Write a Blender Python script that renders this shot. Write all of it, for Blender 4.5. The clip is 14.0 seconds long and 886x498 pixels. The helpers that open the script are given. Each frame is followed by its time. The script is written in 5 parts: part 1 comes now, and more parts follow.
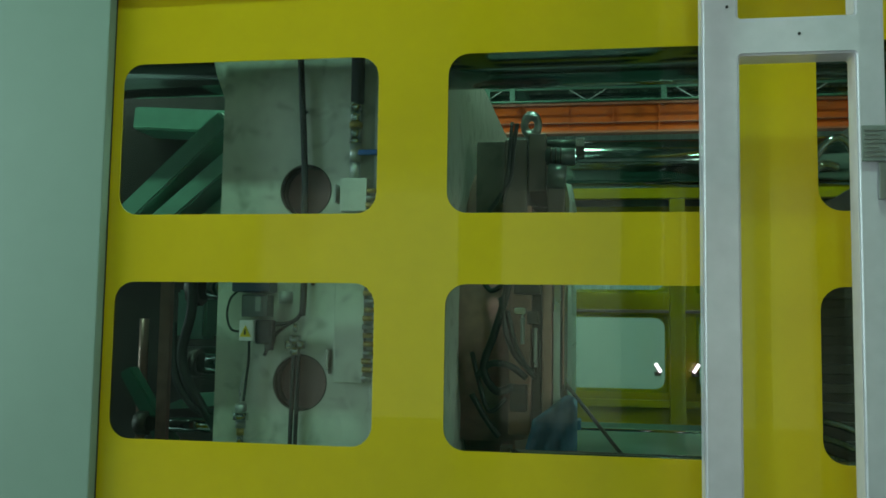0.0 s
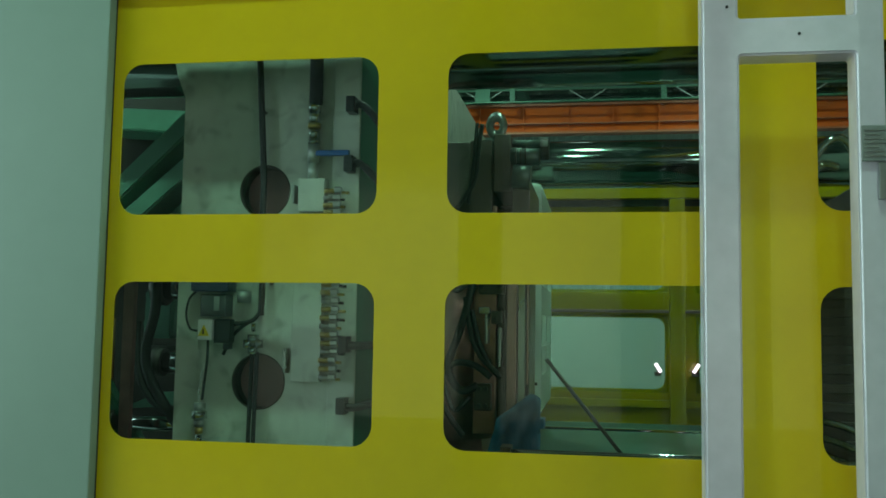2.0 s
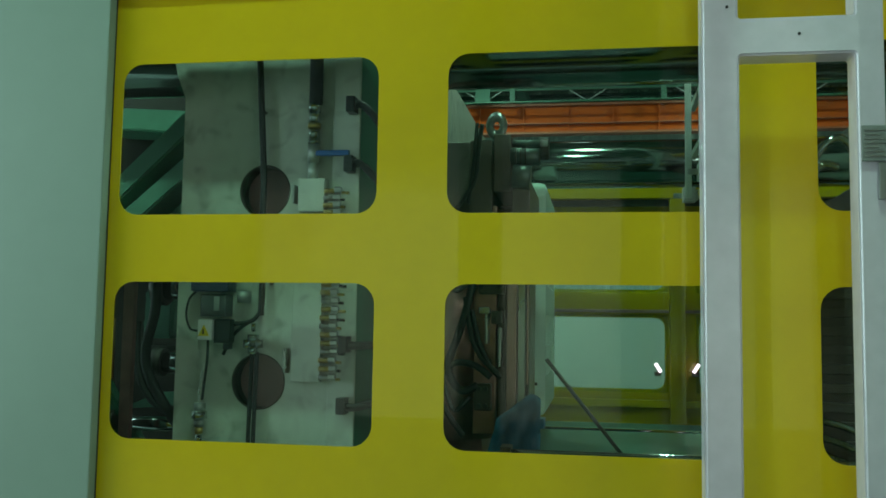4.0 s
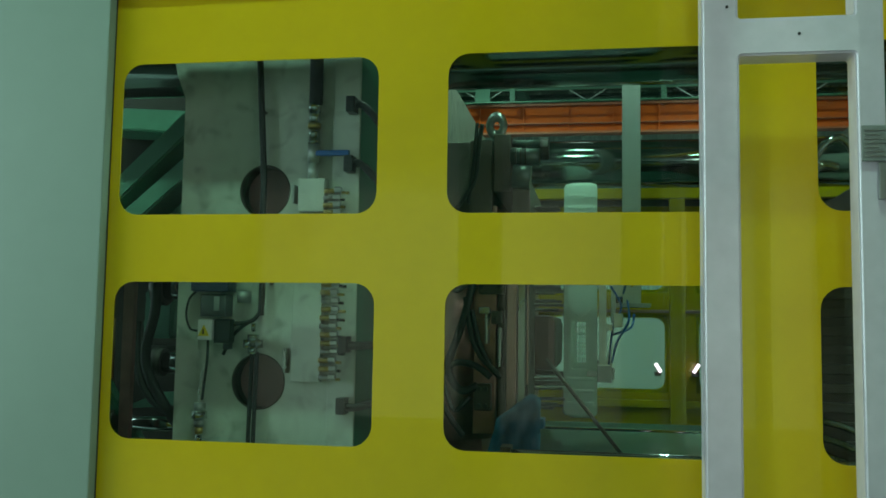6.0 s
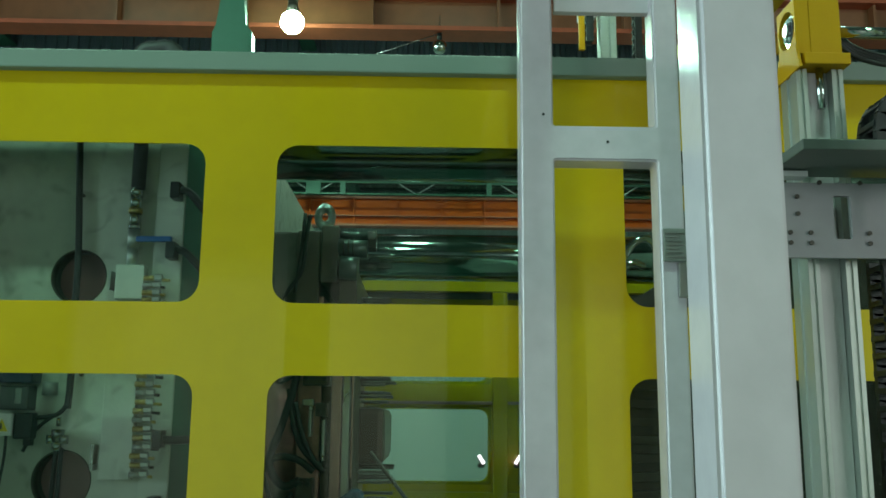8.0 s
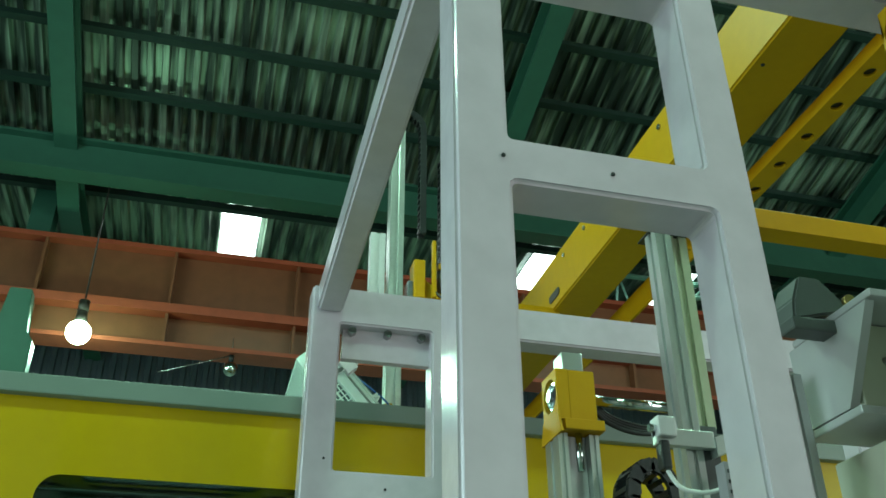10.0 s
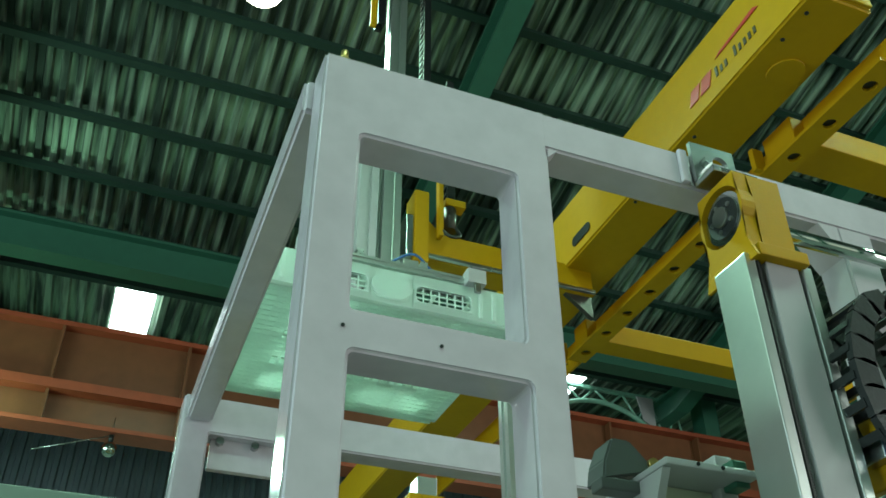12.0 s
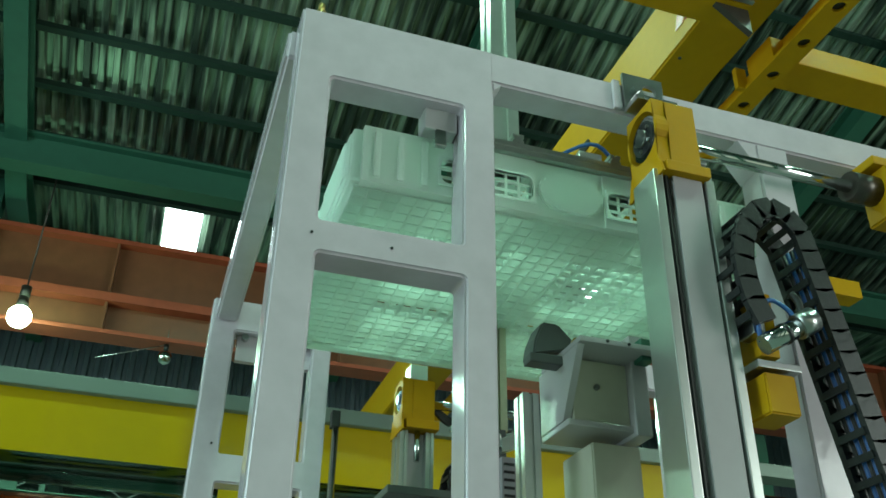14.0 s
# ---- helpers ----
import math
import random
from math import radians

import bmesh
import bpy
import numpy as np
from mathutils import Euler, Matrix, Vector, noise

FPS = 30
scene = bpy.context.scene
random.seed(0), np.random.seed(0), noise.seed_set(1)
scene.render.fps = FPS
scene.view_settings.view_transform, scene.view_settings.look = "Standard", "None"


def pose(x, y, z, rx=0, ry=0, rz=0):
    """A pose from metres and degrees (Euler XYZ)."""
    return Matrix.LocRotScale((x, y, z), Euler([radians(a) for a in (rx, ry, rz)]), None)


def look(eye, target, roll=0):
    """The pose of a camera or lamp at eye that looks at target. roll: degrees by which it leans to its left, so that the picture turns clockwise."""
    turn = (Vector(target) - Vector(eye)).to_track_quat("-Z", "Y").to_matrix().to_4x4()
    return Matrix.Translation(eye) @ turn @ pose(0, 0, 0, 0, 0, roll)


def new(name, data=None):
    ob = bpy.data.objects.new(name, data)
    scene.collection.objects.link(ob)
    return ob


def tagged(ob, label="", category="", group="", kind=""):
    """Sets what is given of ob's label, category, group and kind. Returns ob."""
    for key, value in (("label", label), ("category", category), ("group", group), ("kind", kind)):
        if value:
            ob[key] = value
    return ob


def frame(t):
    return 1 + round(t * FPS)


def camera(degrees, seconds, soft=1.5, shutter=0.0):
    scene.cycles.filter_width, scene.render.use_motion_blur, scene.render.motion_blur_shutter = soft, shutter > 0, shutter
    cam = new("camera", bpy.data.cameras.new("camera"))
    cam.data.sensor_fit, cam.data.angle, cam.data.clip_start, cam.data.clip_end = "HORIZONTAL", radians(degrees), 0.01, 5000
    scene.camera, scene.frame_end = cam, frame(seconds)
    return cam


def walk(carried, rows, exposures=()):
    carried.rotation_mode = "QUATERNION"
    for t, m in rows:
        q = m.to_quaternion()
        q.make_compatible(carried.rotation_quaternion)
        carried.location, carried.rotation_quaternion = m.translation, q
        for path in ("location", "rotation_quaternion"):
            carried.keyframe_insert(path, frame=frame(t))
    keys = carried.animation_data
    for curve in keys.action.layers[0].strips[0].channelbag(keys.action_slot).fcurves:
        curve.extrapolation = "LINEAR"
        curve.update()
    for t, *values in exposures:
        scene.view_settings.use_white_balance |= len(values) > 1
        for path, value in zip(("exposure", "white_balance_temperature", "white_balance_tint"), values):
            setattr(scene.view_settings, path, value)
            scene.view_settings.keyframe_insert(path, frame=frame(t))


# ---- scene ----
cam = camera(51.5, 14.0, soft=1.6)
EYE = Vector((0.0, 0.0, 1.6))
K = 0.8  # plan units to metres, about the first eye


def at(x, y, z):
    """A place of the plan in metres."""
    return Vector((K * x, K * y, 1.6 + K * (z - 1.6)))


def cam_row(t, x, y, z, yaw, pitch, roll):
    p = at(x, y, z)
    return t, pose(p.x, p.y, p.z, 90 + pitch, roll, yaw)


walk(cam, [
    cam_row(0.0, 0, 0, 1.6, 9.405, 4.815, -0.875),
    cam_row(6.1, 0, 0, 1.6, 9.405, 4.815, -0.875),
    cam_row(6.5, 0.000, 0.000, 1.600, 8.318, 4.945, -0.851),
    cam_row(7.0, 0.000, -0.001, 1.600, 5.293, 6.37, -0.694),
    cam_row(7.5, 0.001, -0.000, 1.599, 1.493, 8.255, -0.479),
    cam_row(8.0, 0.016, -0.025, 1.599, -1.261, 10.603, -0.498),
    cam_row(8.5, 0.023, -0.068, 1.634, -7.680, 18.211, -0.336),
    cam_row(9.0, 0.031, -0.111, 1.641, -12.165, 22.633, -0.202),
    cam_row(9.2, 0.028, -0.123, 1.640, -13.137, 24.477, -0.083),
    cam_row(11.3, 0.043, -0.255, 1.687, -17.024, 34.660, 0.130),
    cam_row(11.5, 0.056, -0.307, 1.693, -18.337, 34.668, 0.205),
    cam_row(12.0, 0.091, -0.480, 1.700, -21.558, 35.522, 0.102),
    cam_row(12.5, 0.107, -0.630, 1.699, -21.444, 34.460, 0.001),
    cam_row(13.0, 0.109, -0.703, 1.695, -21.951, 36.105, -0.131),
    cam_row(13.5, 0.166, -0.702, 1.641, -22.044, 34.557, -0.078),
    cam_row(13.8, 0.191, -0.781, 1.553, -20.304, 32.676, 0.012),
    cam_row(14.0, 0.211, -1.035, 1.378, -18.414, 30.285, -0.869),
])

# ---- light ----
world = bpy.data.worlds.new("hall_air")
scene.world = world
world.use_nodes = True
wn = world.node_tree
sky = wn.nodes.new("ShaderNodeTexSky")
sky.sky_type, sky.sun_disc = "NISHITA", False
sky.sun_elevation, sky.sun_rotation = radians(50), radians(200)
wn.nodes["Background"].inputs[1].default_value = 0.10
wn.links.new(sky.outputs[0], wn.nodes["Background"].inputs[0])
scene.view_settings.exposure = 0.0


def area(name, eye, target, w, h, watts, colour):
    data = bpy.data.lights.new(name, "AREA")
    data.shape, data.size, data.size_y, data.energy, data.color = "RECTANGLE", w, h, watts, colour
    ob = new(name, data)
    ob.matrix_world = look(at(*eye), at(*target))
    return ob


GREENISH = (0.50, 1.0, 0.72)
for lx, ly in ((0.6, 5.5), (0.6, -0.5), (-5.4, -0.5), (6.6, -0.5), (6.6, 5.5), (-5.4, 5.5), (0.6, 18.0)):
    area("overhead_light", (lx, ly, 8.70), (lx, ly + 0.001, 0), 0.45, 0.45, 95 if lx == 0.6 and ly == 5.5 else 132 if ly < 0 else 360 if ly > 10 else 150, GREENISH)
# added fill for the far runway, with no lamp hung here
for lx in (-3.0, 4.0):
    area("overhead_light", (lx, 22.5, 8.90), (lx, 22.501, 0), 0.45, 0.45, 360, GREENISH)
area("overhead_light", (-1.76, 11.3, 6.44), (-1.76, 11.301, 0), 0.40, 0.40, 190, GREENISH)
area("door_daylight", (-11.8, 0.0, 3.6), (0, 1.5, 2.4), 7.0, 5.0, 730, (0.68, 1.0, 0.98))
area("side_daylight", (14.5, -8.5, 4.2), (1.0, 3.0, 2.6), 5.0, 4.5, 690, (0.86, 1.0, 0.92))
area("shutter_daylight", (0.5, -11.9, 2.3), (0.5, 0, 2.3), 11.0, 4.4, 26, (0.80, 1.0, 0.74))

# ---- materials ----


def material(name, colour, rough=0.5, metal=0.0, grain=6.0, vary=0.12, bump=0.0, bump_scale=60.0, spec=0.5, coat=0.0):
    """A painted, plastic or metal surface with stains at a large scale and grain at a small one."""
    m = bpy.data.materials.new(name)
    m.use_nodes = True
    nt = m.node_tree
    b = nt.nodes["Principled BSDF"]
    b.inputs["Metallic"].default_value = metal
    b.inputs["Specular IOR Level"].default_value = spec
    b.inputs["Coat Weight"].default_value = coat
    co = nt.nodes.new("ShaderNodeTexCoord")
    big, small = nt.nodes.new("ShaderNodeTexNoise"), nt.nodes.new("ShaderNodeTexNoise")
    big.inputs["Scale"].default_value, big.inputs["Detail"].default_value = grain * 0.25, 5
    small.inputs["Scale"].default_value, small.inputs["Detail"].default_value = grain * 4, 4
    mixn = nt.nodes.new("ShaderNodeMath")
    mixn.operation = "MULTIPLY_ADD"
    mixn.inputs[1].default_value = 0.5
    ramp = nt.nodes.new("ShaderNodeValToRGB")
    lo, hi = 1 - vary, 1 + vary
    ramp.color_ramp.elements[0].position, ramp.color_ramp.elements[1].position = 0.45, 1.0
    ramp.color_ramp.elements[0].color = (*[min(1, c * lo) for c in colour], 1)
    ramp.color_ramp.elements[1].color = (*[min(1, c * hi) for c in colour], 1)
    for n in (big, small):
        nt.links.new(co.outputs["Object"], n.inputs["Vector"])
    nt.links.new(big.outputs["Fac"], mixn.inputs[0])
    half = nt.nodes.new("ShaderNodeMath")
    half.operation = "MULTIPLY_ADD"
    half.inputs[1].default_value, half.inputs[2].default_value = 0.35, 0.27
    nt.links.new(small.outputs["Fac"], half.inputs[0])
    nt.links.new(half.outputs[0], mixn.inputs[2])
    nt.links.new(mixn.outputs[0], ramp.inputs[0])
    nt.links.new(ramp.outputs[0], b.inputs["Base Color"])
    r2 = nt.nodes.new("ShaderNodeMapRange")
    r2.inputs["To Min"].default_value, r2.inputs["To Max"].default_value = max(0.02, rough * 0.8), min(1, rough * 1.2)
    nt.links.new(big.outputs["Fac"], r2.inputs["Value"])
    nt.links.new(r2.outputs[0], b.inputs["Roughness"])
    if bump:
        bn, bt = nt.nodes.new("ShaderNodeBump"), nt.nodes.new("ShaderNodeTexNoise")
        bt.inputs["Scale"].default_value, bt.inputs["Detail"].default_value = bump_scale, 3
        bn.inputs["Strength"].default_value, bn.inputs["Distance"].default_value = bump, 0.01
        nt.links.new(co.outputs["Object"], bt.inputs["Vector"])
        nt.links.new(bt.outputs["Fac"], bn.inputs["Height"])
        nt.links.new(bn.outputs[0], b.inputs["Normal"])
    return m


def glowing(name, colour, strength):
    m = bpy.data.materials.new(name)
    m.use_nodes = True
    b = m.node_tree.nodes["Principled BSDF"]
    b.inputs["Base Color"].default_value = (0.8, 0.8, 0.8, 1)
    b.inputs["Emission Color"].default_value = (*colour, 1)
    b.inputs["Emission Strength"].default_value = strength
    return m


def clear_sheet(name, tint):
    """Thin polycarbonate: see-through, with a gloss that grows at grazing angles."""
    m = bpy.data.materials.new(name)
    m.use_nodes = True
    nt = m.node_tree
    out = nt.nodes["Material Output"]
    clear, gloss = nt.nodes.new("ShaderNodeBsdfTransparent"), nt.nodes.new("ShaderNodeBsdfGlossy")
    clear.inputs[0].default_value = (*tint, 1)
    gloss.inputs["Roughness"].default_value = 0.03
    fres, mx = nt.nodes.new("ShaderNodeFresnel"), nt.nodes.new("ShaderNodeMixShader")
    fres.inputs[0].default_value = 1.36
    nt.links.new(fres.outputs[0], mx.inputs[0])
    nt.links.new(clear.outputs[0], mx.inputs[1])
    nt.links.new(gloss.outputs[0], mx.inputs[2])
    nt.links.new(mx.outputs[0], out.inputs[0])
    return m


def milky(name):
    """Natural polyethylene: white, waxy, lets light through."""
    m = material(name, (0.86, 0.93, 0.90), 0.36, grain=8, vary=0.05, bump=0.2, bump_scale=25)
    nt = m.node_tree
    b = nt.nodes["Principled BSDF"]
    tr, mx = nt.nodes.new("ShaderNodeBsdfTranslucent"), nt.nodes.new("ShaderNodeMixShader")
    tr.inputs[0].default_value = (0.93, 0.99, 0.96, 1)
    mx.inputs[0].default_value = 0.70
    nt.links.new(b.outputs[0], mx.inputs[1])
    nt.links.new(tr.outputs[0], mx.inputs[2])
    nt.links.new(mx.outputs[0], nt.nodes["Material Output"].inputs[0])
    return m


def soiled(m, scale, darkest):
    """Adds oily smears with an outline of their own to a paint."""
    nt = m.node_tree
    b = nt.nodes["Principled BSDF"]
    old = b.inputs["Base Color"].links[0].from_socket
    co, smear = nt.nodes.new("ShaderNodeTexCoord"), nt.nodes.new("ShaderNodeTexNoise")
    smear.inputs["Scale"].default_value, smear.inputs["Detail"].default_value = scale, 7
    smear.inputs["Distortion"].default_value = 0.7
    ramp, mul = nt.nodes.new("ShaderNodeValToRGB"), nt.nodes.new("ShaderNodeMix")
    ramp.color_ramp.elements[0].position, ramp.color_ramp.elements[1].position = 0.53, 0.70
    ramp.color_ramp.elements[0].color, ramp.color_ramp.elements[1].color = (1, 1, 1, 1), (darkest, darkest, darkest, 1)
    mul.data_type, mul.blend_type = "RGBA", "MULTIPLY"
    mul.inputs[0].default_value = 1.0
    nt.links.new(co.outputs["Object"], smear.inputs["Vector"])
    nt.links.new(smear.outputs["Fac"], ramp.inputs[0])
    nt.links.new(old, mul.inputs[6])
    nt.links.new(ramp.outputs[0], mul.inputs[7])
    nt.links.new(mul.outputs[2], b.inputs["Base Color"])
    return m


def streaked(name, dark, light):
    """Old roof sheet: dark stained base, with rib highlights put into the colour as bright streaks."""
    m = material(name, light, 0.40, 0.35)
    nt = m.node_tree
    b = nt.nodes["Principled BSDF"]
    co = nt.nodes.new("ShaderNodeTexCoord")
    vec = nt.nodes.new("ShaderNodeMapping")
    vec.inputs["Scale"].default_value = (13.0, 0.9, 1.0)
    streak, patch = nt.nodes.new("ShaderNodeTexNoise"), nt.nodes.new("ShaderNodeTexNoise")
    streak.inputs["Scale"].default_value, streak.inputs["Detail"].default_value = 1.0, 2.5
    patch.inputs["Scale"].default_value, patch.inputs["Detail"].default_value = 0.45, 3
    nt.links.new(co.outputs["Object"], vec.inputs["Vector"])
    nt.links.new(vec.outputs[0], streak.inputs["Vector"])
    nt.links.new(co.outputs["Object"], patch.inputs["Vector"])
    total = nt.nodes.new("ShaderNodeMath")
    total.operation = "MULTIPLY_ADD"
    total.inputs[1].default_value = 0.6
    nt.links.new(patch.outputs["Fac"], total.inputs[0])
    nt.links.new(streak.outputs["Fac"], total.inputs[2])
    ramp = nt.nodes.new("ShaderNodeValToRGB")
    ramp.color_ramp.elements[0].position, ramp.color_ramp.elements[1].position = 0.72, 1.0
    ramp.color_ramp.elements[0].color, ramp.color_ramp.elements[1].color = (*dark, 1), (*light, 1)
    nt.links.new(total.outputs[0], ramp.inputs[0])
    nt.links.new(ramp.outputs[0], b.inputs["Base Color"])
    return m


YELLOW = material("yellow_gate_paint", (0.50, 0.335, 0.001), 0.30, grain=3, vary=0.08, bump=0.02, bump_scale=220, spec=0.2, coat=0.7)
ROBOT_YELLOW = material("yellow_robot_paint", (0.47, 0.24, 0.003), 0.5, grain=4, vary=0.12, bump=0.05, bump_scale=120, spec=0.15)
COVER_GREY = material("pale_cover_paint", (0.175, 0.23, 0.195), 0.42, grain=2, vary=0.07, bump=0.08, bump_scale=200)
WHITE = material("white_frame_paint", (0.565, 0.487, 0.55), 0.12, grain=4, vary=0.18, bump=0.05, bump_scale=35)
PLATEN = soiled(material("platen_paint", (0.47, 0.475, 0.42), 0.5, grain=5, vary=0.22, bump=0.15, bump_scale=50), 11.0, 0.66)
STEEL = material("bare_steel", (0.42, 0.43, 0.43), 0.28, 1.0, grain=8, vary=0.18)
DARK_STEEL = material("oiled_steel", (0.075, 0.064, 0.056), 0.36, 0.6, grain=8, vary=0.3, bump=0.1)
COPPER_STEEL = material("warm_tool_steel", (0.42, 0.235, 0.205), 0.32, 0.65, grain=6, vary=0.45, bump=0.08)
CHROME = material("chrome", (0.55, 0.58, 0.57), 0.10, 1.0, grain=10, vary=0.08)
BAR_STEEL = material("tie_bar_steel", (0.22, 0.27, 0.25), 0.11, 1.0, grain=6, vary=0.15)
GUNMETAL = material("dull_gunmetal", (0.13, 0.17, 0.155), 0.38, 0.7, grain=8, vary=0.25)
ALU = material("anodised_aluminium", (0.60, 0.62, 0.60), 0.32, 0.9, grain=6, vary=0.07)
RUBBER = material("black_rubber", (0.015, 0.016, 0.016), 0.55, grain=10, vary=0.2)
BLACK = material("black_plastic", (0.012, 0.013, 0.014), 0.4, grain=10, vary=0.2, bump=0.1)
BLUE = material("blue_plastic", (0.02, 0.10, 0.32), 0.4)
BLUE_FILM = material("blue_film", (0.012, 0.11, 0.19), 0.5, grain=12, vary=0.3, bump=0.5, bump_scale=14)
BRASS = material("brass", (0.55, 0.40, 0.14), 0.3, 1.0)
GREEN_STEEL = material("green_structural_paint", (0.028, 0.116, 0.074), 0.5, grain=2, vary=0.2)
# purlin green with the shade under the roof put into the colour
PURLIN_GREEN = material("shaded_green_paint", (0.010, 0.036, 0.024), 0.6, grain=3, vary=0.3)
ORANGE = material("orange_crane_paint", (0.34, 0.062, 0.024), 0.55, grain=2, vary=0.38)
# crane orange raised to carry the strong light on the far web
LIT_ORANGE = material("lit_crane_paint", (0.56, 0.075, 0.008), 0.75, grain=1.5, vary=0.15, spec=0.1)
ORANGE_WEB = material("faded_crane_paint", (0.19, 0.066, 0.030), 0.35, grain=1.5, vary=0.35)
BRACKET_GREEN = material("bright_green_paint", (0.026, 0.10, 0.065), 0.4, grain=3, vary=0.15)
ROOF = streaked("corrugated_roof_sheet", (0.035, 0.055, 0.042), (0.33, 0.46, 0.34))
WALL = material("corrugated_wall_sheet", (0.45, 0.48, 0.48), 0.5, grain=1, vary=0.15)
CONCRETE = material("painted_concrete", (0.20, 0.22, 0.20), 0.45, grain=2, vary=0.25, bump=0.1)
RED = material("red_lettering", (0.45, 0.02, 0.015), 0.4)
INK = material("dark_lettering", (0.05, 0.035, 0.02), 0.4)
SIGN_YELLOW = material("warning_yellow", (0.75, 0.55, 0.02), 0.4)
PAPER = material("label_white", (0.7, 0.7, 0.68), 0.5)
PLATE_GREY = material("printed_plate", (0.25, 0.26, 0.25), 0.4, 0.5)
DARK_PLATE = material("dark_table_plate", (0.10, 0.115, 0.105), 0.35, 0.4, grain=6, vary=0.15)
CARRIAGE_GREY = material("grey_carriage_plate", (0.27, 0.25, 0.27), 0.45, 0.2, grain=6, vary=0.12)
CREAM = material("cream_sheet_metal", (0.50, 0.50, 0.40), 0.4)
BLOCK_STEEL = soiled(material("scaled_block_steel", (0.125, 0.10, 0.085), 0.5, 0.2, grain=7, vary=0.3, bump=0.1), 7.0, 0.5)
MOULD_BROWN = material("dark_brown_steel", (0.085, 0.050, 0.042), 0.4, 0.5, grain=7, vary=0.3)
RUST_BROWN = material("brown_primer", (0.26, 0.15, 0.15), 0.5, grain=4, vary=0.2)
LINK_GREEN = material("pale_green_paint", (0.20, 0.42, 0.32), 0.42, grain=5, vary=0.25)
FADED_GREEN = material("faded_green_paint", (0.055, 0.115, 0.085), 0.6, grain=4, vary=0.2)
TRAY = soiled(material("oily_tray_paint", (0.05, 0.13, 0.105), 0.3, grain=5, vary=0.3), 6.0, 0.4)
NAVY = material("navy_plastic", (0.03, 0.035, 0.07), 0.35)
SCREEN = material("grey_white_screen", (0.40, 0.385, 0.385), 0.3, grain=2, vary=0.05)
PALE_ALU = material("matt_aluminium_plate", (0.50, 0.475, 0.49), 0.42, 0.3, grain=5, vary=0.08)
CREAM_ALU = material("cream_profile", (0.46, 0.48, 0.34), 0.38, 0.3)
DARK_GREY = material("dark_grey_cast", (0.07, 0.075, 0.075), 0.45)
BLUE_WALL = material("blue_grey_sheet", (0.13, 0.17, 0.20), 0.5, grain=1, vary=0.15)
GUARD = clear_sheet("clear_guard", (0.83, 0.895, 0.87))
PALLET = milky("natural_polyethylene")
DAYLIGHT = glowing("skylight_sheet", (0.80, 1.0, 0.97), 9.0)
LAMP_GLOW = glowing("lamp_glow", (0.50, 1.0, 0.66), 75.0)
SHUTTER = glowing("translucent_shutter", (1.0, 0.80, 0.40), 0.20)
BAND = material("cover_band_paint", (0.40, 0.36, 0.39), 0.45, grain=5, vary=0.08)
# emission for the painted glints on the rear gate, not a lamp
GLINT_GLOW = glowing("glint_glow", (1.0, 0.72, 0.85), 3.0)
WARM_GLOW = glowing("warm_lamp_glow", (1.0, 0.96, 0.72), 14.0)

# ---- building blocks ----
ORIGIN = {}


def thing(name, origin, label, category, group="", kind=""):
    ob = new(name)
    ob.empty_display_size = 0.1
    ob.location = at(*origin)
    ORIGIN[ob.name] = Vector(origin)
    return tagged(ob, label, category, group, kind)


def part(name, bm, mat, parent, label=""):
    """Links a bmesh in plan units as one mesh under a thing or a part."""
    origin = ORIGIN[parent.name]
    bm.transform(Matrix.Scale(K, 4) @ Matrix.Translation(-origin))
    bmesh.ops.recalc_face_normals(bm, faces=bm.faces)
    me = bpy.data.meshes.new(name)
    bm.to_mesh(me)
    bm.free()
    me.materials.append(mat)
    ob = new(name, me)
    ob.parent = parent
    ORIGIN[ob.name] = origin
    if label:
        tagged(ob, label)
    return ob


def setting(name, bm, mat, label, category):
    """A piece of the setting, one mesh in plan units."""
    bm.transform(Matrix.Translation(EYE) @ Matrix.Scale(K, 4) @ Matrix.Translation(-EYE))
    bmesh.ops.recalc_face_normals(bm, faces=bm.faces)
    me = bpy.data.meshes.new(name)
    bm.to_mesh(me)
    bm.free()
    me.materials.append(mat)
    ob = new(name, me)
    ORIGIN[ob.name] = EYE * (1 - 1 / K)
    return tagged(ob, label, category, kind="structure")


def box(x0, x1, y0, y1, z0, z1, bevel=0.0, bm=None):
    b = bmesh.new()
    bmesh.ops.create_cube(b, size=1)
    b.transform(Matrix.Translation(((x0 + x1) / 2, (y0 + y1) / 2, (z0 + z1) / 2)) @ Matrix.Diagonal((x1 - x0, y1 - y0, z1 - z0, 1)))
    if bevel:
        bmesh.ops.bevel(b, geom=b.edges[:], offset=bevel, segments=2, affect="EDGES", profile=0.6)
    return merge(bm, b)


def merge(bm, b):
    if bm is None:
        return b
    me = bpy.data.meshes.new("t")
    b.to_mesh(me)
    b.free()
    bm.from_mesh(me)
    bpy.data.meshes.remove(me)
    return bm


def rod(p, q, r, bm=None, n=16, r2=None, smooth=True):
    p, q = Vector(p), Vector(q)
    b = bmesh.new()
    bmesh.ops.create_cone(b, cap_ends=True, segments=n, radius1=r, radius2=r if r2 is None else r2, depth=(q - p).length)
    b.transform(Matrix.Translation((p + q) / 2) @ (q - p).to_track_quat("Z", "Y").to_matrix().to_4x4())
    if smooth:
        for f in b.faces:
            f.smooth = len(f.verts) == 4
    return merge(bm, b)


